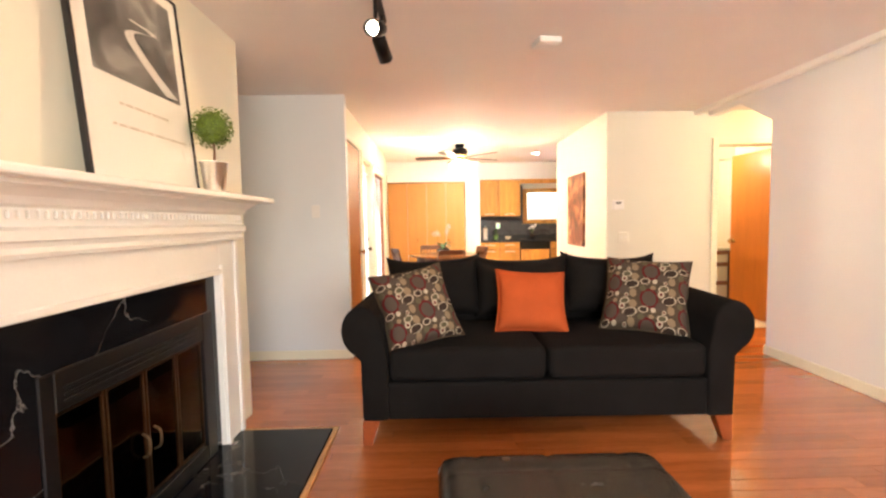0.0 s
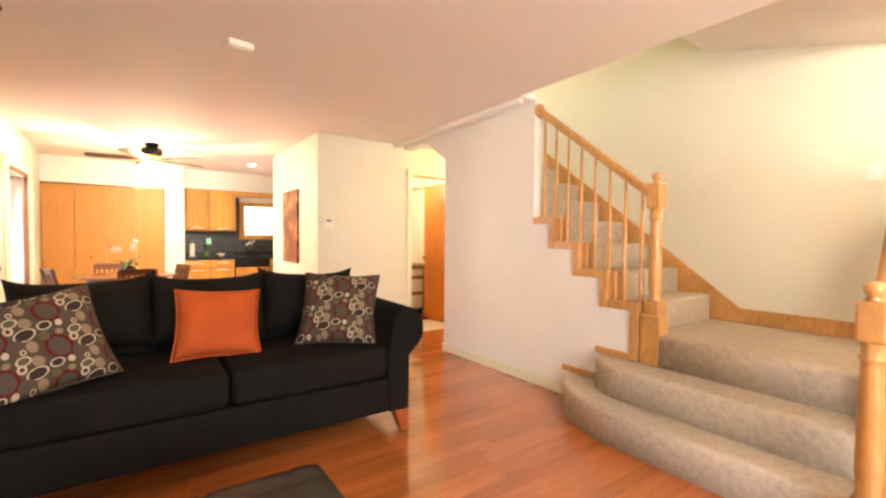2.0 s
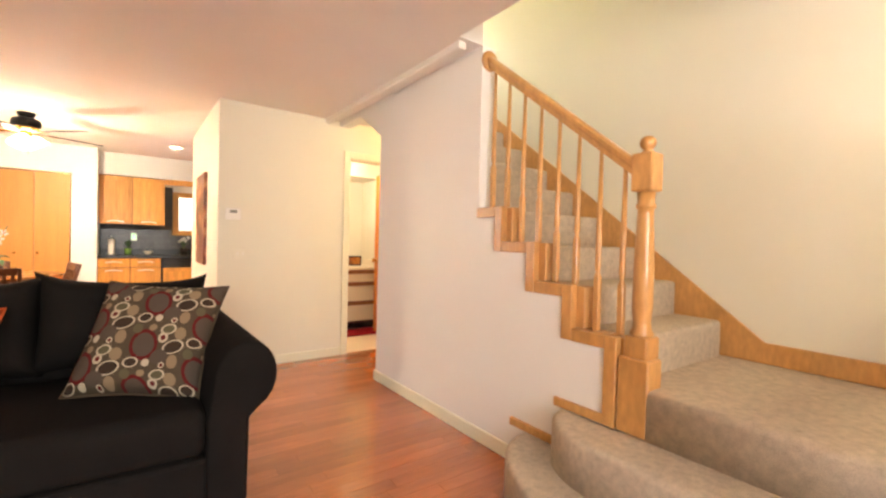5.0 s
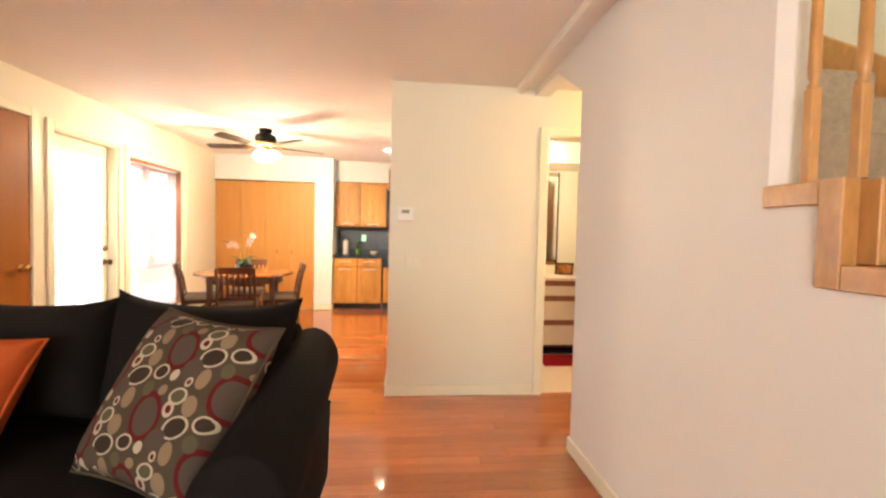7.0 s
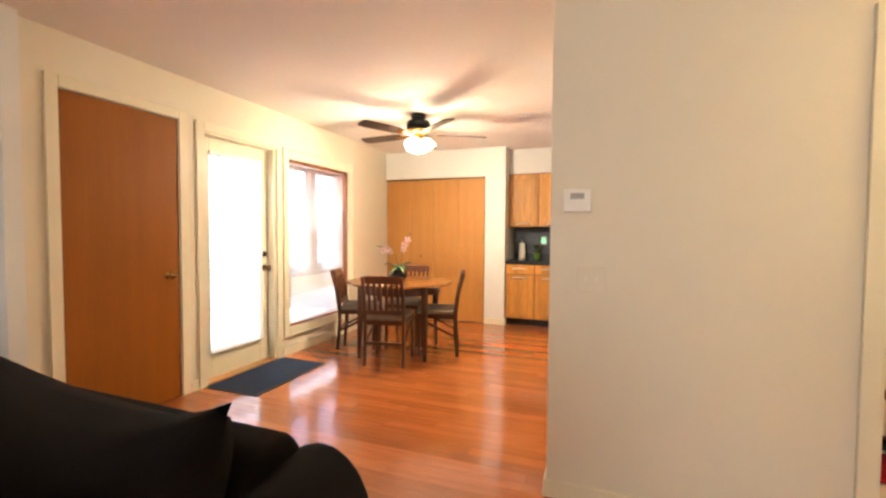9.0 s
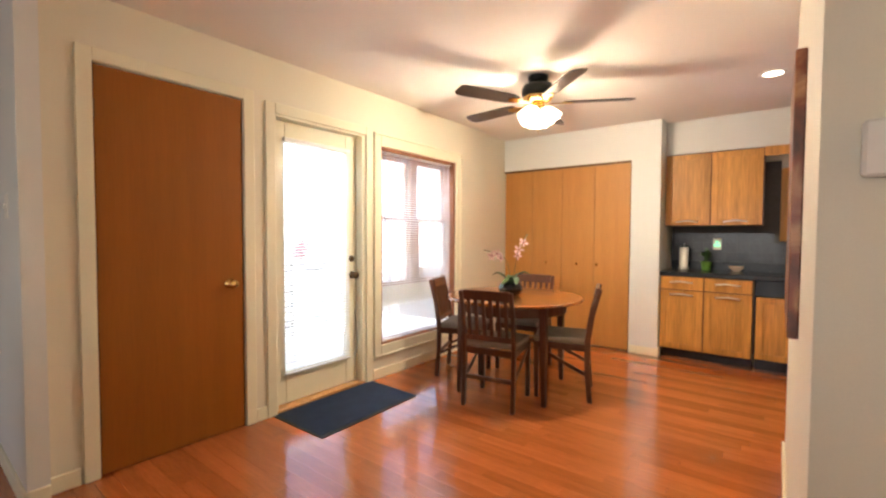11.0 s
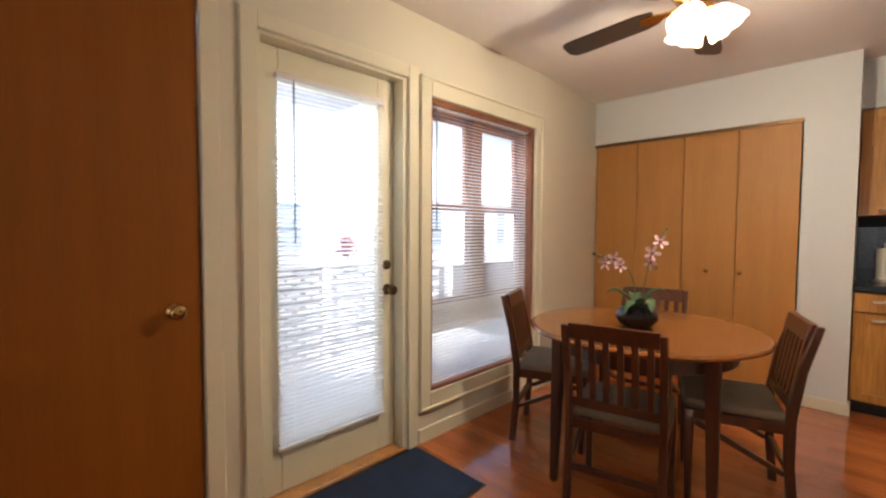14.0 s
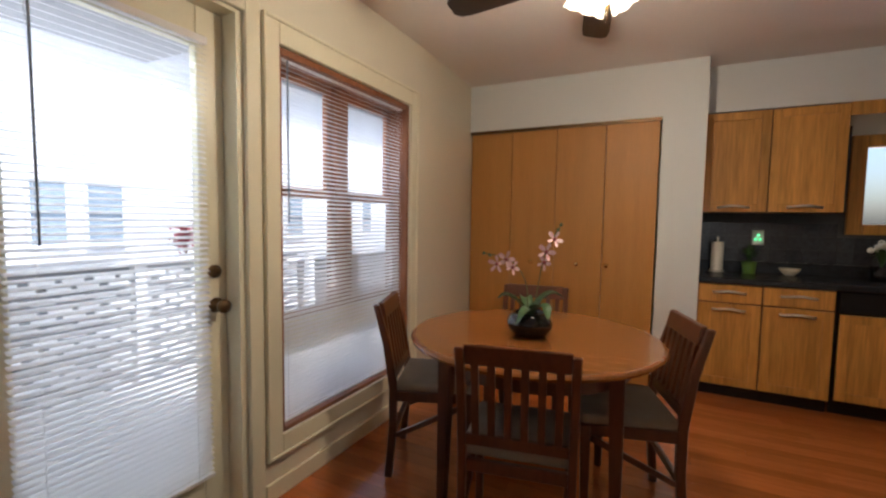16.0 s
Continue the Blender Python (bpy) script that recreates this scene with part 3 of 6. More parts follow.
# ---- dining room: doors, window, blinds ----
def knob(parent, at, out, material, r=0.028):
    """Round door knob with rose; out is the way it sticks out."""
    bm = lathe([(0.030, 0), (0.030, 0.006), (0.012, 0.010), (0.010, 0.032), (r * 0.8, 0.038), (r, 0.050), (r * 0.9, 0.062), (0.012, 0.068), (0, 0.068)], 18)
    q = Vector((0, 0, 1)).rotation_difference(Vector(out))
    bmesh.ops.transform(bm, matrix=Matrix.Translation(at) @ q.to_matrix().to_4x4(), verts=bm.verts)
    return part("door_knob", bm, material, parent, "round metal knob", True)


door = fixed(thing("door_1", "closed flat reddish-brown wooden closet door with brass knob", "door", pose(-0.43, 4.76, 0)))
part("door_leaf", box(-0.035, 0.006, 0.008, 0.004, 0.754, 2.078, bevel=0.003), door_wood, door)
knob(door, (0.004, 0.665, 0.93), (1, 0, 0), brass)
for z in (0.30, 1.09, 1.86):
    part("hinge", boxes((-0.004, -0.012, z - 0.045, 0.012, 0.010, z + 0.045), bevel=0.002), old_brass, door, "aged brass hinge")

gdoor = fixed(thing("door_2", "cream patio door with full glass and a white mini blind", "door", pose(-0.53, 5.735, 0)))
GW = D2[1] - D2[0]
part("door_leaf", boxes((-0.02, 0.02, 0.02, 0.022, 0.125, 2.03), (-0.02, GW - 0.14, 0.02, 0.022, GW - 0.03, 2.03), (-0.02, 0.125, 0.02, 0.022, GW - 0.14, 0.25),
                        (-0.02, 0.125, 1.885, 0.022, GW - 0.14, 2.03), bevel=0.004), trim_paint, gdoor)
gl = part("glass", box(-0.004, 0.125, 0.25, 0.002, GW - 0.14, 1.885), clear, gdoor)
gl.visible_shadow = False
part("threshold", box(-0.05, 0.0, 0.0, 0.10, GW, 0.018, bevel=0.004), oak, gdoor, "oak threshold")
part("jamb", boxes((-0.07, 0.0, 0.02, 0.098, 0.018, 2.045), (-0.07, GW - 0.028, 0.02, 0.098, GW, 2.045), (-0.07, 0.018, 2.032, 0.098, GW - 0.028, 2.046)), trim_paint, gdoor)
knob(gdoor, (0.022, GW - 0.08, 0.903), (1, 0, 0), old_brass)
part("deadbolt", lathe([(0.026, 0), (0.026, 0.012), (0.012, 0.016), (0.012, 0.03), (0, 0.03)], 16), old_brass, gdoor, "aged brass deadbolt", True).matrix_basis = Matrix.Translation((0.022, GW - 0.085, 1.038)) @ pose(0, 0, 0, 0, 90, 0)


def blind(m, width, top, bottom, pitch, label, wand, tilt=0.18):
    """A mini blind that hangs in the plane x = 0 from y = 0 to y = width."""
    b = thing("window_blind", label, "blind", m)
    part("headrail", box(-0.014, 0, top - 0.028, 0.014, width, top, bevel=0.003), slat_white, b)
    part("bottom_rail", box(-0.012, 0, bottom, 0.012, width, bottom + 0.016, bevel=0.003), slat_white, b)
    bm = bmesh.new()
    pr = [(-0.0120, 0.0014), (-0.006, -0.0004), (0.0, -0.0010), (0.006, -0.0004), (0.0120, 0.0014)]
    a = [bm.verts.new((x, 0.003, z - tilt * x)) for x, z in pr]
    c = [bm.verts.new((x, width - 0.003, z - tilt * x)) for x, z in pr]
    for k in range(4):
        bm.faces.new((a[k], a[k + 1], c[k + 1], c[k]))
    z = bottom + 0.034
    first = part("slat", bm, slat_vinyl, b)
    first.location.z = z
    z += pitch
    while z < top - 0.035:
        s = new("slat", first.data)
        s.parent, s.location = b, (0, 0, z)
        z += pitch
    for y in (0.07, width - 0.07):
        part("cord", tube([(0.0135, y, bottom + 0.01), (0.0135, y, top - 0.02)], 0.0008, 4), slat_white, b)
    if wand:
        part("wand", tube([(0.022, wand, top - 0.03), (0.026, wand, top - 0.75)], 0.004, 8), far_glass, b, "thin grey tilt wand")
    return b


blind(pose(-0.487, 5.838, 0), 0.592, 1.915, 0.228, 0.0212, "white mini blind with open slats hanging on the patio door", 0.075, 0.36)
blind(pose(-0.480, 6.728, 0), 1.06, 1.978, 0.292, 0.0212, "white mini blind with open slats hanging in the wooden window", 0.07, 0.42)

win = fixed(thing("window_1", "wooden double window with reddish-brown sashes behind a blind", "window", pose(-0.56, 6.715, 0)))
W = WI[1] - WI[0]
part("window_frame", boxes((-0.03, 0, 0.275, 0.125, 0.03, 1.985), (-0.03, W - 0.03, 0.275, 0.125, W, 1.985), (-0.03, 0.03, 1.955, 0.125, W - 0.03, 1.985),
                           (-0.03, 0.03, 0.275, 0.125, W - 0.03, 0.30), bevel=0.003), sash_wood, win)
part("mullion", box(-0.03, W / 2 - 0.05, 0.76, 0.03, W / 2 + 0.05, 1.955, bevel=0.004), sash_wood, win)
for y0, y1 in ((0.03, W / 2 - 0.05), (W / 2 + 0.05, W - 0.03)):
    for z0, z1, x in ((0.76, 1.40, 0.008), (1.365, 1.955, -0.02)):
        s = part("sash", boxes((x - 0.015, y0, z0, x + 0.015, y0 + 0.04, z1), (x - 0.015, y1 - 0.04, z0, x + 0.015, y1, z1),
                               (x - 0.015, y0 + 0.04, z0, x + 0.015, y1 - 0.04, z0 + 0.04), (x - 0.015, y0 + 0.04, z1 - 0.045, x + 0.015, y1 - 0.04, z1), bevel=0.003), sash_wood, win)
        g = part("pane", box(x - 0.003, y0 + 0.04, z0 + 0.04, x + 0.003, y1 - 0.04, z1 - 0.045), clear, s)
        g.visible_shadow = False
part("transom", box(-0.03, 0.03, 0.58, 0.03, W - 0.03, 0.758, bevel=0.004), trim_paint, win, "cream painted transom panel")
g = part("pane", box(-0.004, 0.03, 0.30, 0.002, W - 0.03, 0.58), clear, win)
g.visible_shadow = False

# bifold closet
closet = fixed(thing("door_3", "closed light wooden bifold closet doors with four leaves", "bifold door", pose(CX, 8.935, 0)))
lw = (1.03 - CX - 0.02) / 4
for k in range(4):
    leaf = part("door_leaf", box(0.01 + k * lw + 0.002, 0.0, 0.012, 0.01 + (k + 1) * lw - 0.002, 0.032, 2.0, bevel=0.003), closet_wood, closet)
    if k > 0:
        for dx in (lw * (0, 0.50, 0.50, 0.10)[k],):
            kb = lathe([(0.008, 0), (0.007, 0.012), (0.016, 0.018), (0.017, 0.026), (0.008, 0.031), (0, 0.031)], 12)
            bmesh.ops.transform(kb, matrix=Matrix.Translation((0.01 + k * lw + dx, 0, 0.915)) @ pose(0, 0, 0, 90, 0, 0), verts=kb.verts)
            part("door_knob", kb, brass, leaf, "small round brass knob", True)
part("track", box(0.0, -0.012, 2.0, 1.515, 0.04, 2.024), old_brass, closet, "dark metal head track")

# door mat
dm = thing("door_mat", "dark blue-grey ribbed door mat on the wooden floor", "door mat", pose(-0.42, 5.69, 0.0005))
part("mat_base", prism([(0, 0.01), (0.53, 0.02), (0.52, 0.90), (-0.0, 0.91)], 'z', 0, 0.005), mat_edge, dm)
prof = [(0.03, 0.004)]
for k in range(58):
    y = 0.035 + k * 0.0148
    prof += [(y, 0.0055), (y + 0.002, 0.0095), (y + 0.0105, 0.0095), (y + 0.0125, 0.0055)]
prof.append((0.90, 0.004))
part("mat_top", prism(prof, 'x', 0.02, 0.50), mat_fibre, dm)


# ---- dining table and chairs ----
tb = thing("dining_table", "round reddish-brown wooden dining table on four tapered legs", "table", pose(0.562, 7.255, 0))
part("tabletop", lathe([(0, 0.722), (0.528, 0.722), (0.545, 0.730), (0.548, 0.740), (0.541, 0.748), (0.528, 0.750), (0, 0.750)], 72), table_wood, tb, "glossy round top", False)
ap = bmesh.new()
for r0, r1 in ((0.40, 0.42),):
    lathe([(r1, 0.635), (r1, 0.722), (r0, 0.722), (r0, 0.635), (r1, 0.635)], 40, ap)
part("apron", ap, dark_wood, tb, "dark apron")
for a in (-33, 57, 147, 237):
    a = radians(a)
    x, y = 0.45 * math.cos(a), 0.45 * math.sin(a)
    bm = bmesh.new()
    lo = [bm.verts.new((x * 1.04 + dx * 0.016, y * 1.04 + dy * 0.016, 0)) for dx, dy in ((-1, -1), (1, -1), (1, 1), (-1, 1))]
    hi = [bm.verts.new((x + dx * 0.028, y + dy * 0.028, 0.722)) for dx, dy in ((-1, -1), (1, -1), (1, 1), (-1, 1))]
    bm.faces.new(lo[::-1]), bm.faces.new(hi)
    for k in range(4):
        bm.faces.new((lo[k], lo[(k + 1) % 4], hi[(k + 1) % 4], hi[k]))
    bmesh.ops.bevel(bm, geom=list(bm.edges), offset=0.005, segments=2, affect='EDGES')
    part("leg", bm, dark_wood, tb)


def dining_chair():
    """Origin under the seat's middle; the chair faces +y. Slatted back, padded seat."""
    c = thing("dining_chair", "dark walnut-stained dining chair with slatted back and grey padded seat", "chair", group="chairs round the table")
    w = 0.40
    for x in (-w / 2 + 0.015, w / 2 - 0.015):
        bm = bmesh.new()
        pts = [(-0.225, 0), (-0.19, 0), (-0.168, 0.25), (-0.165, 0.45), (-0.20, 0.66), (-0.258, 0.845), (-0.285, 0.845), (-0.235, 0.65), (-0.205, 0.44), (-0.205, 0.25)]
        part("leg", prism(pts, 'x', x - 0.014, x + 0.014, 0.004, bm, 1), dark_wood, c)
        pf = [(0.165, 0), (0.192, 0), (0.205, 0.43), (0.165, 0.43)]
        part("leg", prism(pf, 'x', x - 0.015, x + 0.015, 0.004, None, 1), dark_wood, c)
        part("side_rail", prism([(-0.17, 0.38), (0.17, 0.385), (0.17, 0.43), (-0.17, 0.43)], 'x', x - 0.010, x + 0.010, 0.003, None, 1), dark_wood, c)
        # folding brace that runs slanting from the rear leg to the seat
        part("brace", prism([(-0.185, 0.215), (-0.165, 0.20), (0.165, 0.36), (0.155, 0.385)], 'x', x - 0.008, x + 0.008, 0.002, None, 1), dark_wood, c)
    iw = w / 2 - 0.029
    part("front_rail", box(-iw, 0.168, 0.385, iw, 0.19, 0.43, bevel=0.003), dark_wood, c)
    part("rear_rail", box(-iw, -0.196, 0.385, iw, -0.174, 0.43, bevel=0.003), dark_wood, c)
    part("stretcher", box(-iw, -0.203, 0.20, iw, -0.18, 0.228, bevel=0.003), dark_wood, c)
    part("top_rail", prism([(-0.247, 0.78), (-0.225, 0.775), (-0.243, 0.85), (-0.268, 0.852)], 'x', -iw, iw, 0.004, None, 1), dark_wood, c)
    part("lower_rail", prism([(-0.206, 0.485), (-0.176, 0.482), (-0.183, 0.522), (-0.208, 0.525)], 'x', -iw, iw, 0.003, None, 1), dark_wood, c)
    for k in range(6):
        x = (k - 2.5) * 0.055
        part("slat", prism([(-0.203, 0.515), (-0.186, 0.515), (-0.233, 0.785), (-0.248, 0.785)], 'x', x - 0.0125, x + 0.0125), dark_wood, c)
    bm = box(-w / 2 + 0.005, -0.175, 0.43, w / 2 - 0.005, 0.205, 0.474, bevel=0.018, seg=3)
    part("seat", bm, seat_cloth, c, "grey upholstered seat pad", True)
    return c


def chair_at(c, x, y, turn):
    """Back's middle at the top over (x, y); turn 0 faces +y."""
    d = Matrix.Rotation(radians(turn), 4, 'Z') @ Vector((0, -0.265, 0))
    return pose(x - d.x, y - d.y, 0, 0, 0, turn)


ch = dining_chair()
ch.matrix_basis = chair_at(ch, 0.668, 6.655, 11.5)
copy_thing(ch, chair_at(ch, -0.20, 7.21, -69))
copy_thing(ch, chair_at(ch, 1.185, 7.475, 108))
copy_thing(ch, chair_at(ch, 0.366, 8.034, 186))


# ---- orchid ----
def leaf_strip(path, width, bm, fold=0.25, n=10):
    """A long leaf along a smooth path."""
    pts = arc(path, n)
    prev = None
    for k, p in enumerate(pts):
        s = k / (len(pts) - 1)
        w = width * math.sin(math.pi * (0.12 + 0.88 * s)) ** 0.7 * (1 if s < 0.98 else 0.1)
        d = (pts[min(k + 1, len(pts) - 1)] - pts[max(k - 1, 0)]).normalized()
        side = d.cross(Vector((0, 0, 1)))
        side = side.normalized() if side.length > 1e-4 else Vector((1, 0, 0))
        up = side.cross(d)
        row = [bm.verts.new(p - side * w / 2 + up * w * fold), bm.verts.new(p), bm.verts.new(p + side * w / 2 + up * w * fold)]
        if prev:
            bm.faces.new((prev[0], prev[1], row[1], row[0]))
            bm.faces.new((prev[1], prev[2], row[2], row[1]))
        prev = row


orchid = thing("orchid", "pink orchid with two flower stems in a round black pot", "plant", pose(0.555, 7.22, 0.7505))
part("pot", lathe([(0.045, 0), (0.075, 0.01), (0.098, 0.04), (0.100, 0.065), (0.085, 0.092), (0.068, 0.105), (0.060, 0.100), (0.075, 0.075), (0, 0.075)], 28), pot_black, orchid, "glossy black round pot", True)
part("soil", lathe([(0, 0.082), (0.066, 0.082), (0.066, 0.086), (0, 0.090)], 16), soil, orchid)
lv = [[(0, 0, 0.08), (-0.06, -0.03, 0.15), (-0.13, -0.06, 0.19), (-0.18, -0.09, 0.17)], [(0, 0, 0.08), (0.05, -0.05, 0.14), (0.11, -0.09, 0.15), (0.14, -0.13, 0.10)],
      [(0, 0, 0.08), (0.05, 0.05, 0.16), (0.11, 0.09, 0.20), (0.17, 0.12, 0.18)], [(0, 0, 0.08), (-0.04, 0.06, 0.15), (-0.07, 0.13, 0.16), (-0.09, 0.18, 0.12)],
      [(0, 0, 0.08), (0.02, -0.07, 0.13), (0.0, -0.12, 0.12), (-0.03, -0.16, 0.07)]]
for p in lv:
    bm = bmesh.new()
    leaf_strip([(x * 0.74, y * 0.74, 0.08 + (z - 0.08) * 0.85) for x, y, z in p], 0.056, bm)
    part("leaf", bm, leaf_green, orchid, "", True)


def blossom(at, out, r, parent):
    bm = bmesh.new()
    q = Vector((0, 0, 1)).rotation_difference(Vector(out).normalized()).to_matrix().to_4x4()
    for k in range(5):
        a = 2 * math.pi * k / 5 + 0.3
        w = 1.0 if k in (0, 2) else 0.72
        c = bm.verts.new((0, 0, 0))
        ring = []
        for j in range(7):
            t = -1 + 2 * j / 6
            rad = r * (1 - 0.55 * t * t)
            b = a + t * 0.50 * w
            ring.append(bm.verts.new((rad * math.cos(b), rad * math.sin(b), 0.16 * r * (1 - t * t) + 0.004 * k)))
        for j in range(6):
            bm.faces.new((c, ring[j], ring[j + 1]))
    bmesh.ops.transform(bm, matrix=Matrix.Translation(at) @ q, verts=bm.verts)
    fl = part("blossom", bm, petal, parent, "pale pink petals", True)
    lip = lathe([(0.004, 0), (0.009, 0.008), (0.006, 0.018), (0, 0.02)], 8)
    bmesh.ops.transform(lip, matrix=Matrix.Translation(at) @ q, verts=lip.verts)
    part("lip", lip, red_leaf, fl, "deep pink lip")


stems = [[(0.01, 0.0, 0.08), (0.03, 0.02, 0.24), (0.05, 0.03, 0.36), (0.09, 0.05, 0.45), (0.11, 0.06, 0.49)],
         [(-0.01, 0.0, 0.08), (-0.02, 0.0, 0.22), (-0.06, -0.03, 0.31), (-0.12, -0.06, 0.345), (-0.19, -0.09, 0.36)]]
for s in stems:
    part("stem", tube(arc(s, 6), 0.0028, 6), stem_green, orchid)
for at, out, r in (((0.055, 0.030, 0.370), (0.4, -0.9, 0.1), 0.042), ((0.085, 0.045, 0.425), (0.5, -0.8, 0.3), 0.040), ((0.045, 0.03, 0.325), (0.6, -0.8, -0.2), 0.036),
                   ((-0.10, -0.05, 0.335), (0.3, -0.9, 0.0), 0.040), ((-0.135, -0.065, 0.315), (0.0, -1, -0.1), 0.040), ((-0.075, -0.04, 0.300), (0.6, -0.8, 0.1), 0.034)):
    blossom(at, out, r, orchid)
for at in ((0.11, 0.06, 0.49), (0.10, 0.052, 0.468), (-0.19, -0.09, 0.36), (-0.165, -0.08, 0.352)):
    bm = bmesh.new()
    bmesh.ops.create_icosphere(bm, subdivisions=1, radius=0.009, matrix=Matrix.Translation(at))
    part("bud", bm, stem_green, orchid, "small closed bud")


# ---- ceiling fan ----
fan = thing("ceiling_fan", "brass and dark ceiling fan with five blades and frosted shades", "ceiling fan", pose(0.825, 7.11, 0))
part("canopy", lathe([(0, H), (0.072, H), (0.072, H - 0.025), (0.060, H - 0.045), (0.05, H - 0.05), (0, H - 0.05)], 28), black_metal, fan, "dark ceiling canopy", True)
part("motor", lathe([(0, 2.36), (0.06, 2.36), (0.105, 2.345), (0.118, 2.315), (0.118, 2.275), (0.10, 2.262), (0, 2.262)], 32), black_metal, fan, "dark motor housing", True)
part("motor_band", lathe([(0, 2.262), (0.108, 2.262), (0.112, 2.25), (0.095, 2.226), (0.05, 2.215), (0, 2.215)], 32), brass, fan, "polished brass band", True)
part("light_kit", lathe([(0, 2.215), (0.042, 2.215), (0.05, 2.19), (0.05, 2.165), (0.035, 2.15), (0, 2.15)], 24), brass, fan, "polished brass lamp holder", True)
for k in range(5):
    a = 28.4 + 72 * k
    bm = prism([(0.19, -0.045), (0.26, -0.060), (0.60, -0.066), (0.655, -0.058), (0.68, -0.03), (0.672, 0.045), (0.66, 0.060), (0.60, 0.066), (0.26, 0.060), (0.19, 0.045)], 'z', -0.004, 0.004)
    bmesh.ops.transform(bm, matrix=pose(0, 0, 2.215, 0, 0, a) @ pose(0, 0, 0, 11, 0, 0), verts=bm.verts)
    bl = part("blade", bm, fan_blade, fan, "dark brown blade")
    bm = prism([(0.085, -0.012), (0.15, -0.016), (0.20, -0.034), (0.245, -0.030), (0.262, 0), (0.245, 0.030), (0.20, 0.034), (0.15, 0.016), (0.085, 0.012)], 'z', -0.012, -0.005)
    bmesh.ops.transform(bm, matrix=pose(0, 0, 2.217, 0, 0, a) @ pose(0, 0, 0, 11, 0, 0), verts=bm.verts)
    part("blade_iron", bm, brass, bl, "polished brass blade iron")
for k in range(3):
    a = radians(20 + 120 * k)
    bm = lathe([(0.026, 0.060), (0.045, 0.045), (0.062, 0.015), (0.074, -0.020), (0.082, -0.040), (0.079, -0.040), (0.070, -0.018), (0.058, 0.015), (0.042, 0.042), (0.024, 0.056)], 24)
    # scalloped rim
    for v in bm.verts:
        if v.co.z < -0.03:
            v.co.z -= 0.008 * abs(math.sin(4 * math.atan2(v.co.y, v.co.x)))
    bmesh.ops.transform(bm, matrix=pose(0.082 * math.cos(a), 0.082 * math.sin(a), 2.118) @ Matrix.Rotation(radians(34), 4, Vector((-math.sin(a), math.cos(a), 0))).inverted(), verts=bm.verts)
    sh = part("lamp_shade", bm, shade_glass, fan, "glowing frosted glass shade", True)
    bu = bmesh.new()
    bmesh.ops.create_uvsphere(bu, u_segments=12, v_segments=8, radius=0.026, matrix=Matrix.Translation((0.086 * math.cos(a), 0.086 * math.sin(a), 2.112)))
    part("bulb", bu, bulb_glow, sh, "lit bulb", True)
part("pull_chain", tube([(0.02, -0.03, 2.15), (0.02, -0.03, 1.99)], 0.002, 5), brass, fan)


# ---- stairs ----
R = 0.205
NY = 0.85     # line of the side rail


def round_step(x0, y_end, z0, z1, r, turn=12):
    """A carpeted step whose far end bends round to the stair wall."""
    pts = [(BX, NY + 0.04), (x0, NY + 0.04), (x0, y_end - r)]
    cx = SX
    for k in range(1, turn):
        a = math.pi / 2 * k / turn
        pts.append((cx - (cx - x0) * math.cos(a), y_end - r + r * math.sin(a)))
    pts += [(cx, y_end), (cx, 2.06), (BX, 2.06)]
    return prism(pts, 'z', z0, z1)


def soften(bm, off, seg=3):
    es = [e for e in bm.edges if e.calc_length() > 0.01 and all(abs(v.co.z - max(w.co.z for w in bm.verts)) < 1e-5 for v in e.verts)]
    bmesh.ops.bevel(bm, geom=es, offset=off, segments=seg, affect='EDGES', profile=0.6)
    return bm


stairs = fixed(thing("stairs", "beige carpeted staircase with oak strings, newels and balusters", "stairs", pose(0, 0, 0)))
part("step", soften(round_step(2.965, 2.60, 0.0, R, 0.70), 0.03), carpet, stairs, "rounded bottom step in beige carpet", True)
part("step", soften(round_step(3.18, 2.36, R, 2 * R, 0.34), 0.03), carpet, stairs, "rounded second step in beige carpet", True)
part("landing", soften(prism([(SX - 0.01, NY + 0.04), (SX - 0.01, 2.06), (SX + 0.112, 2.06), (SX + 0.112, 2.32), (BX, 2.32), (BX, NY + 0.04)], 'z', 2 * R, 3 * R), 0.028), carpet, stairs, "carpeted landing", True)
RY = [2.13, 2.37, 2.615, 2.868, 3.03]
NOSE = [2.03 + 0.255 * k for k in range(10)]
for k in range(8):
    z = 3 * R + 0.196 * (k + 1)
    bm = box(SX + 0.112, NOSE[k], z - R - 0.02, BX - 0.022, min(NOSE[k + 1] + 0.25, 4.2), z, bevel=0.022, seg=3)
    part("step", bm, carpet, stairs, "", True)
# stepped oak string on the wall face
lows = [0.45, 0.75, 0.955, 1.16, 1.36]
for k in range(4):
    part("string_board", box(SX - 0.016, RY[k] - 0.06, lows[k], SX + 0.03, RY[k], lows[k + 1] + 0.06, bevel=0.003), oak, stairs)
    part("string_board", box(SX - 0.015, RY[k], lows[k + 1], SX + 0.108, (RY[k + 1] - 0.061) if k < 3 else 3.03, lows[k + 1] + 0.059, bevel=0.003), oak, stairs)
    part("riser_end", box(SX + 0.032, RY[k] - 0.10, lows[k] + 0.06, SX + 0.108, RY[k] - 0.03, lows[k + 1] + 0.055, bevel=0.003), oak, stairs, "oak riser end with worn edge")
part("skirt", box(SX - 0.018, 2.36, R + 0.001, SX + 0.02, 2.70, R + 0.045, bevel=0.004), oak, stairs)
part("skirt", box(SX - 0.018, 2.07, 2 * R + 0.001, SX + 0.02, 2.40, 2 * R + 0.045, bevel=0.004), oak, stairs)
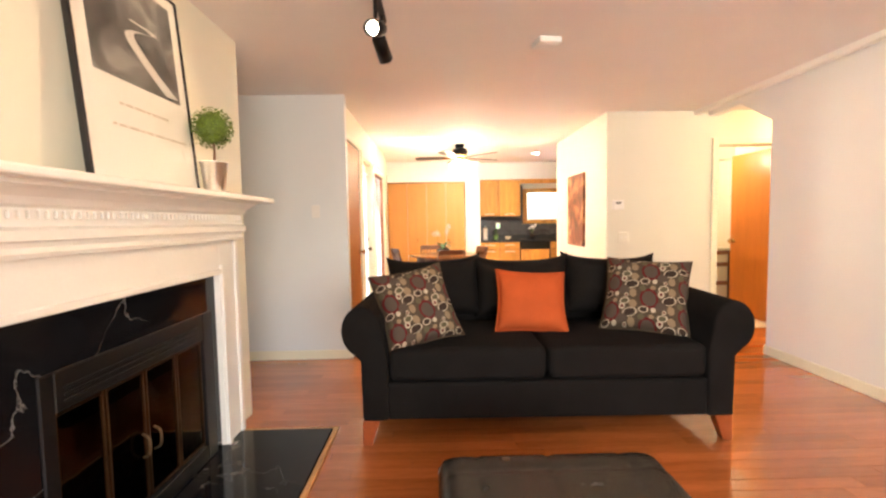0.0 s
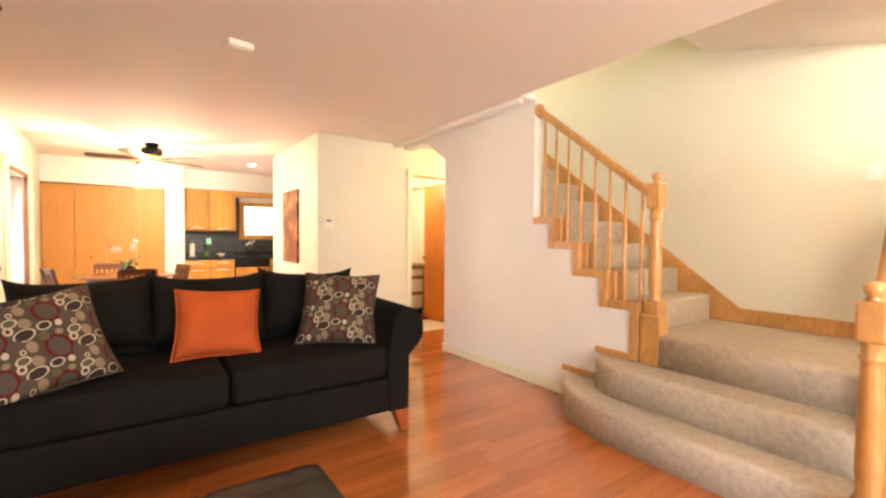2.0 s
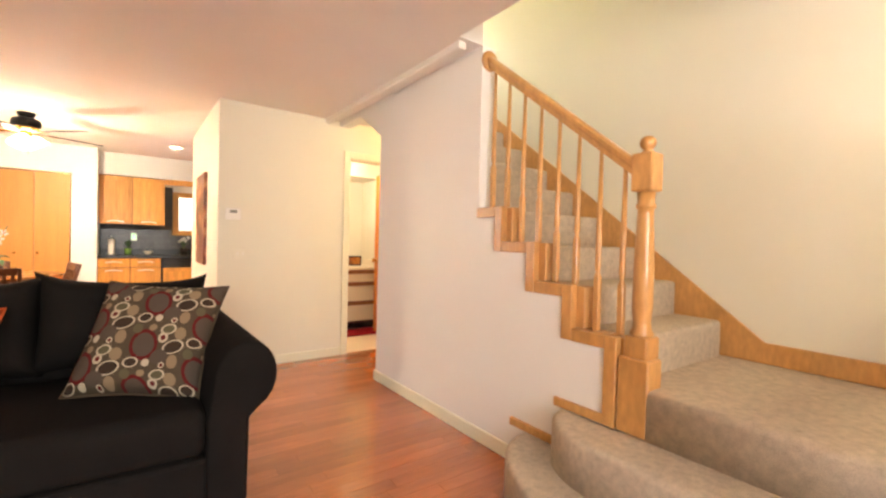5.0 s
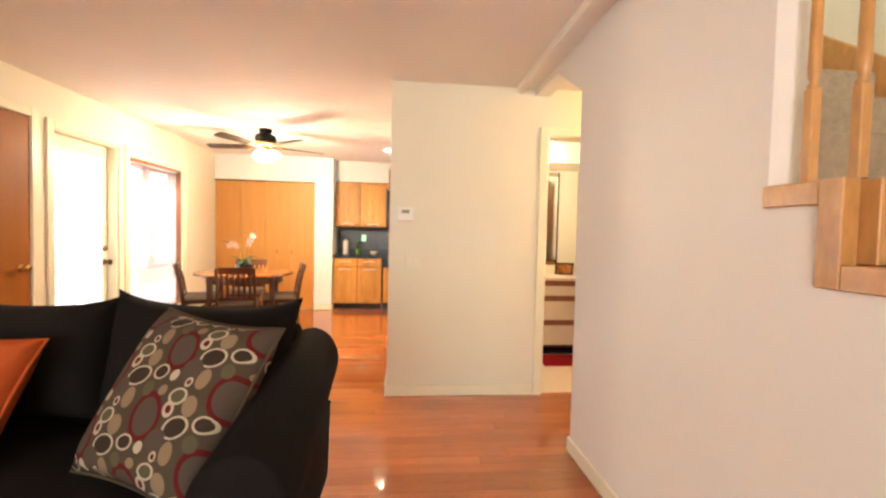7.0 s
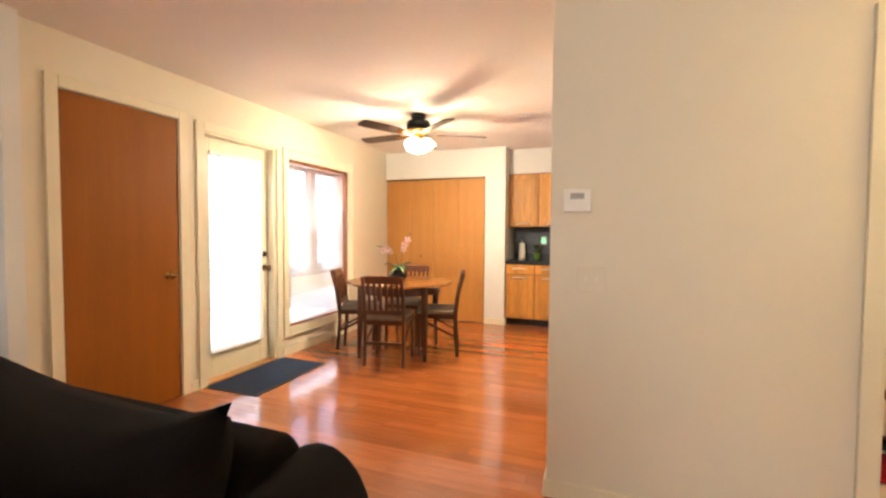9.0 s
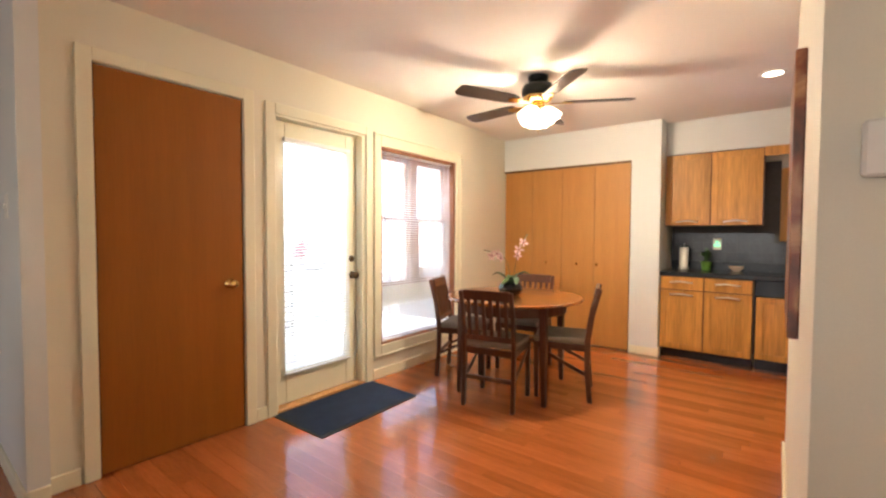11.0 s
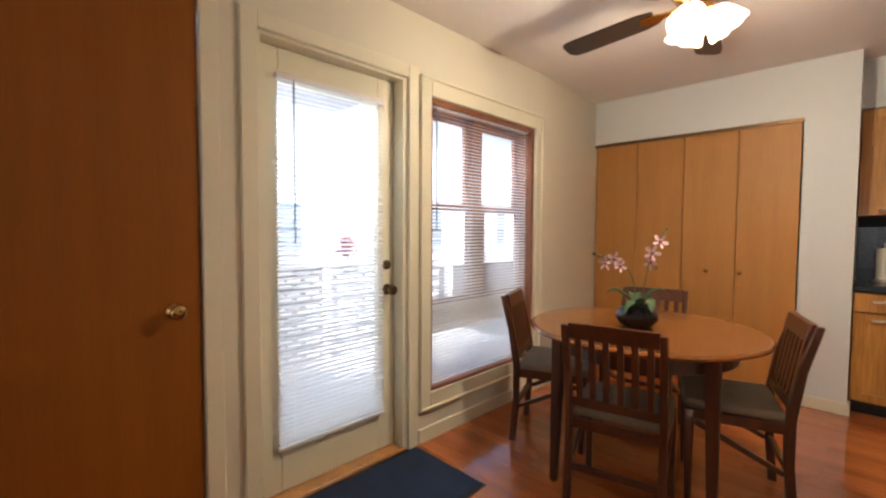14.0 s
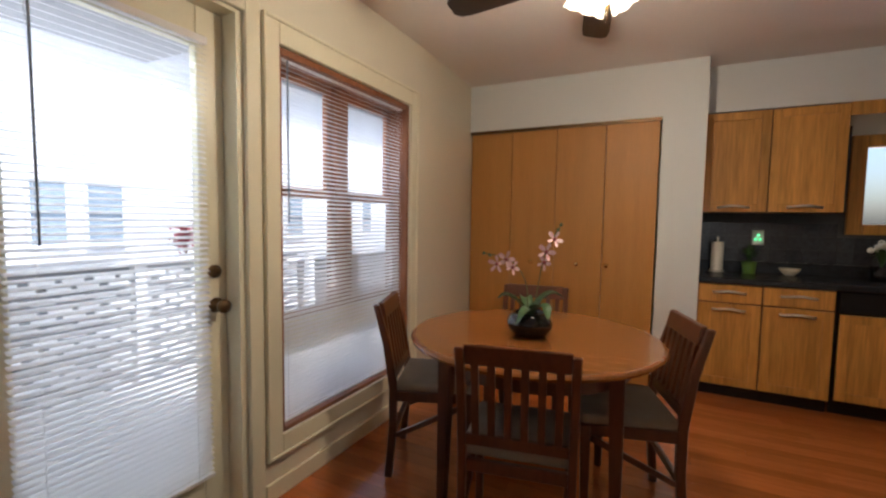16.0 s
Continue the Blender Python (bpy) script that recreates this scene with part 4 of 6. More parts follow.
# wall string along the back wall
ws = [(NY, 3 * R), (NY, 3 * R + 0.10), (1.83, 3 * R + 0.11), (4.2, 3 * R + 0.11 + 2.37 * 0.765), (4.2, 3 * R - 0.2 + 2.37 * 0.765), (2.2, 3 * R)]
part("wall_string", prism(ws, 'x', BX - 0.022, BX, 0.003, None, 1), oak, stairs)


def newel(x, y, z0, block0, label, w=0.052, high=0.165):
    """Square-based turned newel; block0: underside of its upper block."""
    n = part("newel", box(x - w, y - w, z0, x + w, y + w, block0 - 0.62 if block0 - 0.62 > z0 + 0.1 else z0 + 0.3, bevel=0.006), oak, stairs, label)
    low = block0 - 0.62 if block0 - 0.62 > z0 + 0.1 else z0 + 0.3
    c = block0 - low
    part("turned_column", lathe([(0.047, 0), (0.050, 0.012), (0.040, 0.03), (0.036, 0.06), (0.043, 0.12 * c / 0.6), (0.041, 0.5 * c), (0.034, c - 0.10), (0.033, c - 0.075),
                                 (0.041, c - 0.068), (0.041, c - 0.055), (0.034, c - 0.048), (0.038, c)], 20, at=(x, y, low)), oak, n, "", True)
    part("block", box(x - w * 0.92, y - w * 0.92, block0, x + w * 0.92, y + w * 0.92, block0 + high, bevel=0.010, seg=2), oak, n)
    part("ball", lathe([(0.026, 0), (0.029, 0.005), (0.017, 0.014), (0.024, 0.021), (0.032, 0.034), (0.034, 0.046), (0.030, 0.061), (0.017, 0.072), (0, 0.075)], 20, at=(x, y, block0 + high)), oak, n, "turned ball top", True)
    return n


newel(3.495, 2.0, 0.415, 1.445, "oak newel post at the turn of the stairs")
part("newel_base", box(SX - 0.012, 1.925, 0.411, SX + 0.10, 2.062, 0.735, bevel=0.006), oak, stairs, "boxed oak newel base")
newel(2.93, NY, 0.0, 0.858, "oak starting newel post", 0.048, 0.155)
newel(3.40, NY, 0.3, 1.44, "oak newel post of the landing rail", 0.046, 0.168)


def rail(a, b, name="handrail"):
    """Moulded handrail between two points."""
    a, b = Vector(a), Vector(b)
    d = (b - a).normalized()
    side = d.cross(Vector((0, 0, 1))).normalized()
    up = side.cross(d)
    prof = [(-0.022, -0.028), (0.022, -0.028), (0.024, -0.008), (0.030, 0.004), (0.030, 0.018), (0.018, 0.030), (-0.018, 0.030), (-0.030, 0.018), (-0.030, 0.004), (-0.024, -0.008)]
    bm = bmesh.new()
    r = [[bm.verts.new(p + side * u + up * v) for u, v in prof] for p in (a, b)]
    bm.faces.new(r[0][::-1]), bm.faces.new(r[1])
    for k in range(len(prof)):
        bm.faces.new((r[0][k], r[0][(k + 1) % len(prof)], r[1][(k + 1) % len(prof)], r[1][k]))
    bmesh.ops.recalc_face_normals(bm, faces=bm.faces)
    return part(name, bm, oak, stairs)


rail((3.485, 2.03, 1.54), (3.485, 3.025, 2.325))
part("rosette", lathe([(0, 0), (0.062, 0), (0.062, 0.012), (0.045, 0.020), (0, 0.020)], 24), oak, stairs, "round oak wall rosette", True).matrix_basis = pose(3.485, 3.03, 2.325, 90, 0, 0)
easing = bmesh.new()
rings = []
for a, b, c in zip(*[arc([(2.975, NY, 0.905), (3.10, NY, 1.075), (3.235, NY, 1.265), (3.318, NY, 1.405), (3.346, NY, 1.50), (3.350, NY, 1.57)], 5)[k:] for k in (0, 1, 2)]):
    d = (c - a).normalized()
    up = Vector((0, -1, 0)).cross(d) * -1
    rings.append([easing.verts.new(b + Vector((0, -1, 0)) * u + up * v) for u, v in ((-0.022, -0.028), (0.022, -0.028), (0.030, 0.004), (0.030, 0.018), (0.018, 0.030), (-0.018, 0.030), (-0.030, 0.018), (-0.030, 0.004))])
for a, b in zip(rings, rings[1:]):
    for k in range(8):
        easing.faces.new((a[k], a[(k + 1) % 8], b[(k + 1) % 8], b[k]))
easing.faces.new(rings[0][::-1]), easing.faces.new(rings[-1])
bmesh.ops.recalc_face_normals(easing, faces=easing.faces)
part("handrail", easing, oak, stairs, "curved oak handrail that rises to the landing newel", True)
rail((3.44, NY, 1.555), (BX - 0.02, NY, 1.555))
part("rosette", lathe([(0, 0), (0.062, 0), (0.062, 0.012), (0.045, 0.020), (0, 0.020)], 24), oak, stairs, "round oak wall rosette", True).matrix_basis = pose(BX, NY, 1.555, 0, -90, 0)


def baluster(x, y, z0, z1):
    h = z1 - z0
    b = part("baluster", box(x - 0.014, y - 0.014, z0, x + 0.014, y + 0.014, z0 + h * 0.30, bevel=0.003), oak, stairs)
    part("turned_shaft", lathe([(0.013, 0), (0.015, 0.006), (0.009, 0.016), (0.013, 0.03), (0.0155, 0.05), (0.0145, 0.075), (0.0135, h * 0.25), (0.0095, h * 0.70)], 10, at=(x, y, z0 + h * 0.30)), oak, b, "", True)


for k in range(8):
    y = 2.094 + 0.1245 * k
    step = max(i for i in range(5) if RY[i] - 0.03 <= y) if y >= RY[0] - 0.03 else -1
    z0 = [0.81, 1.015, 1.22, 1.42, 1.42, 0.81][step]
    baluster(3.485, y, z0, 1.54 + (y - 2.03) * 0.789 - 0.02)
for x, z0 in ((3.06, R + 0.02), (3.17, R + 0.02), (3.28, 2 * R + 0.02)):
    baluster(x, NY, z0, 0.905 + (x - 2.98) * 1.46 - 0.02)
for k in range(7):
    baluster(3.54 + 0.123 * k, NY, 3 * R + 0.02, 1.535)
# side of the lowest steps: white panel, oak tread ends
part("side_panel", boxes((2.99, NY - 0.035, 0, 3.42, NY + 0.035, R - 0.02), (3.2, NY - 0.035, R - 0.02, 3.42, NY + 0.035, 2 * R - 0.02),
                         (3.42, NY - 0.035, 0, BX, NY + 0.035, 3 * R - 0.02)), white_paint, stairs, "white painted side of the stairs")
for x0, x1, z in ((2.97, 3.20, R), (3.16, 3.44, 2 * R), (3.40, BX, 3 * R)):
    part("tread_end", box(x0, NY - 0.065, z - 0.018, x1, NY + 0.042, z + 0.02, bevel=0.006), oak, stairs, "oak tread end")
for x, z in ((2.985, 0.0), (3.19, R), (3.41, 2 * R)):
    part("riser_end", box(x - 0.02, NY - 0.045, z + 0.02, x + 0.03, NY + 0.04, z + R - 0.018, bevel=0.003), oak, stairs)


# ---- entry: coat stand, basket, chime ----
stand = thing("coat_stand", "dark wooden bentwood coat stand in the entry", "coat stand", pose(3.98, 0.54, 0))
part("pole", lathe([(0.022, 0.30), (0.026, 0.5), (0.020, 0.9), (0.024, 1.3), (0.022, 1.62), (0.032, 1.66), (0.034, 1.69), (0.02, 1.72), (0, 1.725)], 16), black_gloss, stand, "", True)
for k in range(4):
    a = radians(45 + 90 * k)
    c, s = math.cos(a), math.sin(a)
    part("foot", tube(arc([(0.02 * c, 0.02 * s, 0.50), (0.10 * c, 0.10 * s, 0.36), (0.16 * c, 0.16 * s, 0.18), (0.27 * c, 0.27 * s, 0.013)], 6), 0.013, 8), black_gloss, stand, "curved foot", True)
    part("hook", tube(arc([(0.02 * c, 0.02 * s, 1.45), (0.09 * c, 0.09 * s, 1.50), (0.13 * c, 0.13 * s, 1.60), (0.19 * c, 0.19 * s, 1.66)], 6), 0.011, 8), black_gloss, stand, "curved hook", True)
coatbm = bmesh.new()
rings = []
for k in range(16):
    s = k / 15
    z = 1.42 - 0.70 * s
    ring = []
    for j in range(28):
        a = 2 * math.pi * j / 28
        w = 0.06 + 0.075 * min(1, s * 4) + 0.030 * s
        d = 0.04 + 0.07 * min(1, s * 3)
        f = 1 + 0.14 * math.sin(5 * a + 1.2) * s + 0.22 * noise.noise(Vector((math.cos(a) * 1.6, math.sin(a) * 1.6, s * 3)))
        ring.append(coatbm.verts.new((w * f * math.sin(a), d * f * math.cos(a), z + 0.02 * math.sin(3 * a) * s)))
    rings.append(ring)
for a, b in zip(rings, rings[1:]):
    for j in range(28):
        coatbm.faces.new((a[j], b[j], b[(j + 1) % 28], a[(j + 1) % 28]))
coatbm.faces.new(rings[0]), coatbm.faces.new(rings[-1][::-1])
ct = thing("coat", "black hooded winter coat hanging on the coat stand", "coat", pose(3.86, 0.60, 0, 0, 0, 68))
part("body", coatbm, coat_cloth, ct, "", True)
part("sleeve", tube(arc([(-0.11, 0.0, 1.30), (-0.145, 0.03, 1.12), (-0.155, 0.04, 0.92), (-0.145, 0.05, 0.78)], 5), [0.046] * 6 + [0.050] * 5 + [0.042] * 5, 12), coat_cloth, ct, "", True)
part("sleeve", tube(arc([(0.11, 0.0, 1.30), (0.145, 0.03, 1.12), (0.155, 0.04, 0.92), (0.15, 0.05, 0.76)], 5), [0.046] * 6 + [0.050] * 5 + [0.042] * 5, 12), coat_cloth, ct, "", True)
fur = mat("brown_fur", (0.045, 0.026, 0.020), 0.95, vary=0.5, scale=40, fine=200, bump=0.9, spec=0.1)
hood = bmesh.new()
rings = []
for k in range(12):
    s = k / 11
    ring = []
    for j in range(30):
        a = 2 * math.pi * j / 30
        w = 0.035 + 0.115 * s ** 0.75 + 0.012 * math.sin(4 * a + 3 * s)
        d = 0.030 + 0.085 * s ** 0.8
        f = 1 + 0.16 * noise.noise(Vector((math.cos(a) * 1.4, math.sin(a) * 1.4, s * 2.5 + 4)))
        x, y, z = w * f * math.sin(a), d * f * math.cos(a), 1.475 - 0.22 * s - 0.03 * s * abs(math.sin(a)) ** 3
        dip = max(0.0, 1 - (x / 0.085) ** 2 - ((z - 1.345) / 0.062) ** 2)
        ring.append(hood.verts.new((x, y - (0.085 * dip if y > 0 else 0), z)))
    rings.append(ring)
for a, b in zip(rings, rings[1:]):
    for j in range(30):
        hood.faces.new((a[j], b[j], b[(j + 1) % 30], a[(j + 1) % 30]))
hood.faces.new(rings[0]), hood.faces.new(rings[-1][::-1])
hd = part("hood", hood, coat_cloth, ct, "open hood hanging over the shoulders", True)
rim = bmesh.new()
for turn in range(3):
    path, rad = [], []
    for k in range(33):
        a = 2 * math.pi * k / 32
        path.append(((0.082 - 0.012 * turn) * math.cos(a), 0.088 - 0.014 * turn + 0.012 * noise.noise(Vector((k * 0.7, turn, 1))), 1.343 + (0.058 - 0.010 * turn) * math.sin(a)))
        rad.append(0.017 + 0.008 * noise.noise(Vector((k * 1.3, turn * 3.0, 0))))
    path[-1], rad[-1] = path[0], rad[0]
    tube(path, rad, 8, rim, False)
part("fur_trim", rim, fur, hd, "fluffy brown fur trim", True)
part("zip_placket", tube(arc([(0.0, 0.105, 1.25), (0.01, 0.128, 1.05), (0.0, 0.130, 0.80)], 5), 0.012, 8), coat_cloth, ct, "", True)
scarf = thing("scarf", "black cloth scarf hanging below the coat on the stand", "scarf", pose(3.90, 0.70, 0, 0, 0, 75))
bm = bmesh.new()
rings = []
for k in range(10):
    s = k / 9
    w, d = 0.085 - 0.03 * s ** 3, 0.035 - 0.012 * s ** 2
    rings.append([bm.verts.new((w * math.cos(2 * math.pi * j / 16) * (1 + 0.1 * math.sin(4 * s + j)) - 0.03 * s, d * math.sin(2 * math.pi * j / 16) * (1 + 0.3 * math.sin(3 * j)), 0.92 - 0.45 * s + 0.01 * math.sin(j))) for j in range(16)])
for a, b in zip(rings, rings[1:]):
    for j in range(16):
        bm.faces.new((a[j], b[j], b[(j + 1) % 16], a[(j + 1) % 16]))
bm.faces.new(rings[0]), bm.faces.new(rings[-1][::-1])
part("cloth", bm, sofa_cloth, scarf, "", True)

bk = thing("wicker_basket", "round brown wicker basket with a dark liner", "basket", pose(3.78, 0.455, 0.0))
bm = bmesh.new()
for k in range(29):
    z, r = 0.012 + k * 0.0158, 0.178 + 0.0013 * k
    pts = [((r + 0.006 * (1 if (j + k) % 2 else -1)) * math.cos(2 * math.pi * j / 36), (r + 0.006 * (1 if (j + k) % 2 else -1)) * math.sin(2 * math.pi * j / 36), 0) for j in range(37)]
    tube([(x, y, z) for x, y, _ in pts], 0.008, 6, bm, False)
part("weave", bm, wicker, bk, "", True)
part("liner", lathe([(0, 0.004), (0.168, 0.004), (0.203, 0.455), (0.220, 0.470), (0.195, 0.466), (0.16, 0.03), (0, 0.03)], 30), coat_cloth, bk, "dark cloth liner", True)
for s in (-1, 1):
    part("grip", tube(arc([(0.06, 0.215 * s, 0.45), (0.04, 0.222 * s, 0.51), (-0.04, 0.222 * s, 0.51), (-0.06, 0.215 * s, 0.45)], 6), 0.009, 8), wicker, bk, "wicker grip", True)

chime = thing("door_chime", "white door chime box on the stairwell wall", "door chime", pose(BX, 0.637, 2.053))
part("cover", box(-0.045, -0.11, -0.075, 0, 0.11, 0.075, bevel=0.008), white_plastic, chime)


# ---- wall devices ----
def plate(name, label, m, w, h, toggles, paint=white_plastic):
    p = thing(name, label, "wall switch", m)
    part("plate", box(-w / 2, -0.006, -h / 2, w / 2, 0, h / 2, bevel=0.003), paint, p)
    for k in range(toggles):
        x = (k - (toggles - 1) / 2) * 0.046
        part("toggle", box(x - 0.005, -0.016, -0.012, x + 0.005, -0.006, 0.012, bevel=0.002), white_plastic, p)
    return p


plate("light_switch", "white light switch plate on the alcove wall", pose(-0.645, 4.48, 1.366), 0.075, 0.115, 1)
plate("light_switch", "white double light switch plate under the thermostat", pose(2.505, PY, 1.05), 0.12, 0.115, 2, wall_paint)
plate("light_switch", "white light switch plate on the stairwell wall", pose(BX, 1.12, 1.665, 0, 0, -90), 0.07, 0.115, 1)
th = thing("thermostat", "white wall thermostat with small grey display", "thermostat", pose(2.44, PY, 1.405))
part("case", box(-0.062, -0.028, -0.052, 0.062, 0, 0.052, bevel=0.006), white_plastic, th)
part("display", box(-0.030, -0.031, 0.008, 0.030, -0.0275, 0.034), mat("lcd_grey", (0.22, 0.22, 0.19), 0.3, vary=0.05, bump=0.0), th, "small grey display")
sd = thing("smoke_detector", "square white smoke detector under the ceiling", "smoke detector", pose(1.18, 3.36, H))
part("case", box(-0.075, -0.075, -0.042, 0.075, 0.075, 0, bevel=0.012, seg=2), white_plastic, sd)
part("vent", box(-0.05, -0.05, -0.046, 0.05, 0.05, -0.041, bevel=0.002), white_plastic, sd)
sd.rotation_euler.z = 0.15


# ---- track light ----
tl = thing("track_light", "black ceiling track light with cylinder heads", "track light", pose(0.17, 0, 0))
part("track", box(-0.018, 1.5, H - 0.022, 0.018, 3.05, H, bevel=0.002), black_metal, tl)


def head(y, aim, lit):
    base = Vector((0, y, H - 0.022))
    part("stem", tube([base, base + Vector((0, 0, -0.13))], 0.010, 8), black_metal, tl)
    c = base + Vector((0, 0, -0.18))
    d = (Vector(aim) - Vector((0.17, 0, 0)) - c).normalized()
    q = Vector((0, 0, 1)).rotation_difference(d).to_matrix().to_4x4()
    bm = lathe([(0, -0.075), (0.030, -0.075), (0.038, -0.062), (0.040, 0.065), (0.036, 0.065), (0.034, 0.03), (0, 0.03)], 20)
    bmesh.ops.transform(bm, matrix=Matrix.Translation(c) @ q, verts=bm.verts)
    h = part("head", bm, black_metal, tl, "black cylinder lamp head", True)
    lens = lathe([(0, 0.032), (0.032, 0.032), (0.030, 0.045), (0, 0.052)], 16)
    bmesh.ops.transform(lens, matrix=Matrix.Translation(c) @ q, verts=lens.verts)
    part("lamp", lens, bulb_glow if lit else black_gloss, h, "lit reflector lamp" if lit else "")


head(2.70, (-0.2, 1.2, 1.6), True)
head(2.96, (0.5, 4.2, 1.2), False)


# ---- fireplace ----
fp = fixed(thing("fireplace", "white mantel with black marble surround and glass firebox doors", "fireplace", pose(-0.80, 2.30, 0)))
part("marble_slab", boxes((0.0, -0.72, 0.80, 0.022, 0.59, 1.005), (0.0, -0.72, 0.02, 0.022, -0.485, 0.80), (0.0, 0.535, 0.02, 0.022, 0.59, 0.80)), marble, fp, "black veined marble surround")
for s, o in ((-1, 0.13), (1, 0.0)):
    a, b = sorted((s * (0.59 + o), s * (0.79 + o)))
    part("pilaster", box(0.0, a, 0.02, 0.055, b, 1.17, bevel=0.004), white_paint, fp)
    a, b = sorted((s * (0.59 + o), s * (0.625 + o)))
    part("moulding", box(0.055, a, 0.02, 0.070, b, 1.04, bevel=0.005), white_paint, fp)
    a, b = sorted((s * (0.75 + o), s * (0.79 + o)))
    part("moulding", box(0.055, a, 0.02, 0.070, b, 1.17, bevel=0.005), white_paint, fp)
part("frieze", box(0.0, -0.72, 1.005, 0.055, 0.59, 1.17, bevel=0.003), white_paint, fp)
part("moulding", box(0.055, -0.72, 0.99, 0.070, 0.59, 1.02, bevel=0.005), white_paint, fp)
prof = [(0.0, 1.17), (0.085, 1.17), (0.092, 1.185), (0.078, 1.20), (0.088, 1.215), (0.105, 1.222), (0.105, 1.25), (0.085, 1.262), (0.085, 1.315), (0.10, 1.325), (0.115, 1.345),
        (0.15, 1.365), (0.175, 1.375), (0.175, 1.388), (0.0, 1.388)]
part("cornice", prism(prof, 'y', -0.96, 0.83), white_paint, fp, "stepped cornice moulding")
dent = part("dentil", box(0.085, -0.93, 1.285, 0.097, -0.914, 1.308), white_paint, fp)
for k in range(1, 58):
    o = new("dentil", dent.data)
    o.parent, o.location = fp, (0, k * 0.03, 0)
part("mantel_shelf", box(0.0, -1.09, 1.388, 0.235, 0.96, 1.418, bevel=0.008, seg=2), white_paint, fp, "white mantel shelf")
part("insert_frame", boxes((-0.01, -0.485, 0.02, 0.030, -0.43, 0.80), (-0.01, 0.44, 0.02, 0.030, 0.535, 0.80), (-0.01, -0.43, 0.665, 0.030, 0.44, 0.80), (-0.01, -0.43, 0.02, 0.030, 0.44, 0.10), bevel=0.004), black_metal, fp, "black metal firebox frame")
for z in (0.69, 0.712, 0.734):
    part("louvre", box(0.030, -0.40, z, 0.037, 0.40, z + 0.010, bevel=0.002), black_metal, fp)
for k in range(4):
    y0 = -0.43 + k * 0.2175
    leaf = part("glass_door", boxes((0.0, y0 + 0.004, 0.11, 0.018, y0 + 0.014, 0.66), (0.0, y0 + 0.202, 0.11, 0.018, y0 + 0.212, 0.66), (0.0, y0 + 0.014, 0.648, 0.018, y0 + 0.202, 0.66), (0.0, y0 + 0.014, 0.11, 0.018, y0 + 0.202, 0.122), bevel=0.002), fire_brass, fp, "dark brown brass door frame")
    part("pane", box(0.006, y0 + 0.014, 0.122, 0.010, y0 + 0.202, 0.648), smoke_glass, leaf)
    if k in (1, 2):
        part("pull", tube(arc([(0.018, y0 + (0.18 if k == 1 else 0.035), 0.30), (0.045, y0 + (0.18 if k == 1 else 0.035), 0.32), (0.045, y0 + (0.18 if k == 1 else 0.035), 0.38), (0.018, y0 + (0.18 if k == 1 else 0.035), 0.40)], 4), 0.005, 8), old_brass, leaf, "aged brass pull")
part("firebox", boxes((-0.53, -0.488, 0.0, -0.50, 0.538, 0.798), (-0.50, -0.488, 0.0, -0.02, -0.46, 0.798), (-0.50, 0.51, 0.0, -0.02, 0.538, 0.798), (-0.50, -0.46, 0.77, -0.02, 0.51, 0.798), (-0.50, -0.47, 0.0, -0.02, 0.47, 0.03)), brick_dark, fp)
for k, (y, z, r) in enumerate(((-0.16, 0.10, 0.05), (0.05, 0.10, 0.055), (0.10, 0.19, 0.045))):
    part("log", tube(arc([(-0.34 + 0.04 * k, y - 0.28, z), (-0.28, y, z + 0.02), (-0.30, y + 0.26, z)], 5), r, 10), bark_brown, fp, "burnt log", True)
hearth = thing("hearth_slab", "low black marble hearth slab with oak edge", "hearth", pose(-0.80, 2.30, 0.0))
part("slab", box(0.0, -0.90, 0.0, 0.60, 0.77, 0.018, bevel=0.003), marble, hearth)
part("edge_trim", boxes((0.602, -0.90, 0.0, 0.632, 0.80, 0.014), (0.0, 0.772, 0.0, 0.602, 0.80, 0.014), bevel=0.004), oak, hearth, "oak edging strip")

poster = thing("framed_poster", "black-framed poster with grey valley photograph leaning on the mantel", "picture", pose(-0.705, 2.325, 1.419, 0, -4.6, 0))
PW, PH = 0.32, 0.88
part("backing", box(-0.012, -PW, 0.008, -0.002, PW, PH, bevel=0.001), white_plastic, poster, "white mat")
part("frame", boxes((-0.018, -PW - 0.012, 0, 0.006, -PW, PH + 0.012), (-0.018, PW, 0, 0.006, PW + 0.012, PH + 0.012), (-0.018, -PW, PH, 0.006, PW, PH + 0.012), (-0.018, -PW, 0, 0.006, PW, 0.012), bevel=0.002), black_gloss, poster, "thin black frame")
part("photograph", box(-0.0025, -PW + 0.07, 0.40, 0.0, PW - 0.055, PH - 0.05), photo_grey, poster, "grey valley photograph")
riv = bmesh.new()
pv = None
for p, w in zip(arc([(0, -0.02, 0.66), (0, 0.13, 0.655), (0, -0.03, 0.60), (0, 0.07, 0.50), (0, 0.21, 0.41)], 8), [0.012 + 0.0011 * k for k in range(33)]):
    row = [riv.verts.new((0.0012, p.y - w, p.z)), riv.verts.new((0.0012, p.y + w * 0.8, p.z + 0.008))]
    if pv:
        riv.faces.new((pv[0], pv[1], row[1], row[0]))
    pv = row
part("river", riv, photo_river, poster, "pale river in the photograph")
for z, y0, y1 in ((0.30, -0.14, 0.16), (0.215, -0.19, 0.22)):
    bm = bmesh.new()
    y = y0
    k = 0
    while y < y1:
        w = 0.02 + 0.02 * ((k * 7) % 3)
        box(-0.0025, y, z, -0.0008, y + w, z + 0.010, bm=bm)
        y += w + 0.012
        k += 1
    part("lettering", bm, ink, poster, "faint unreadable script line")
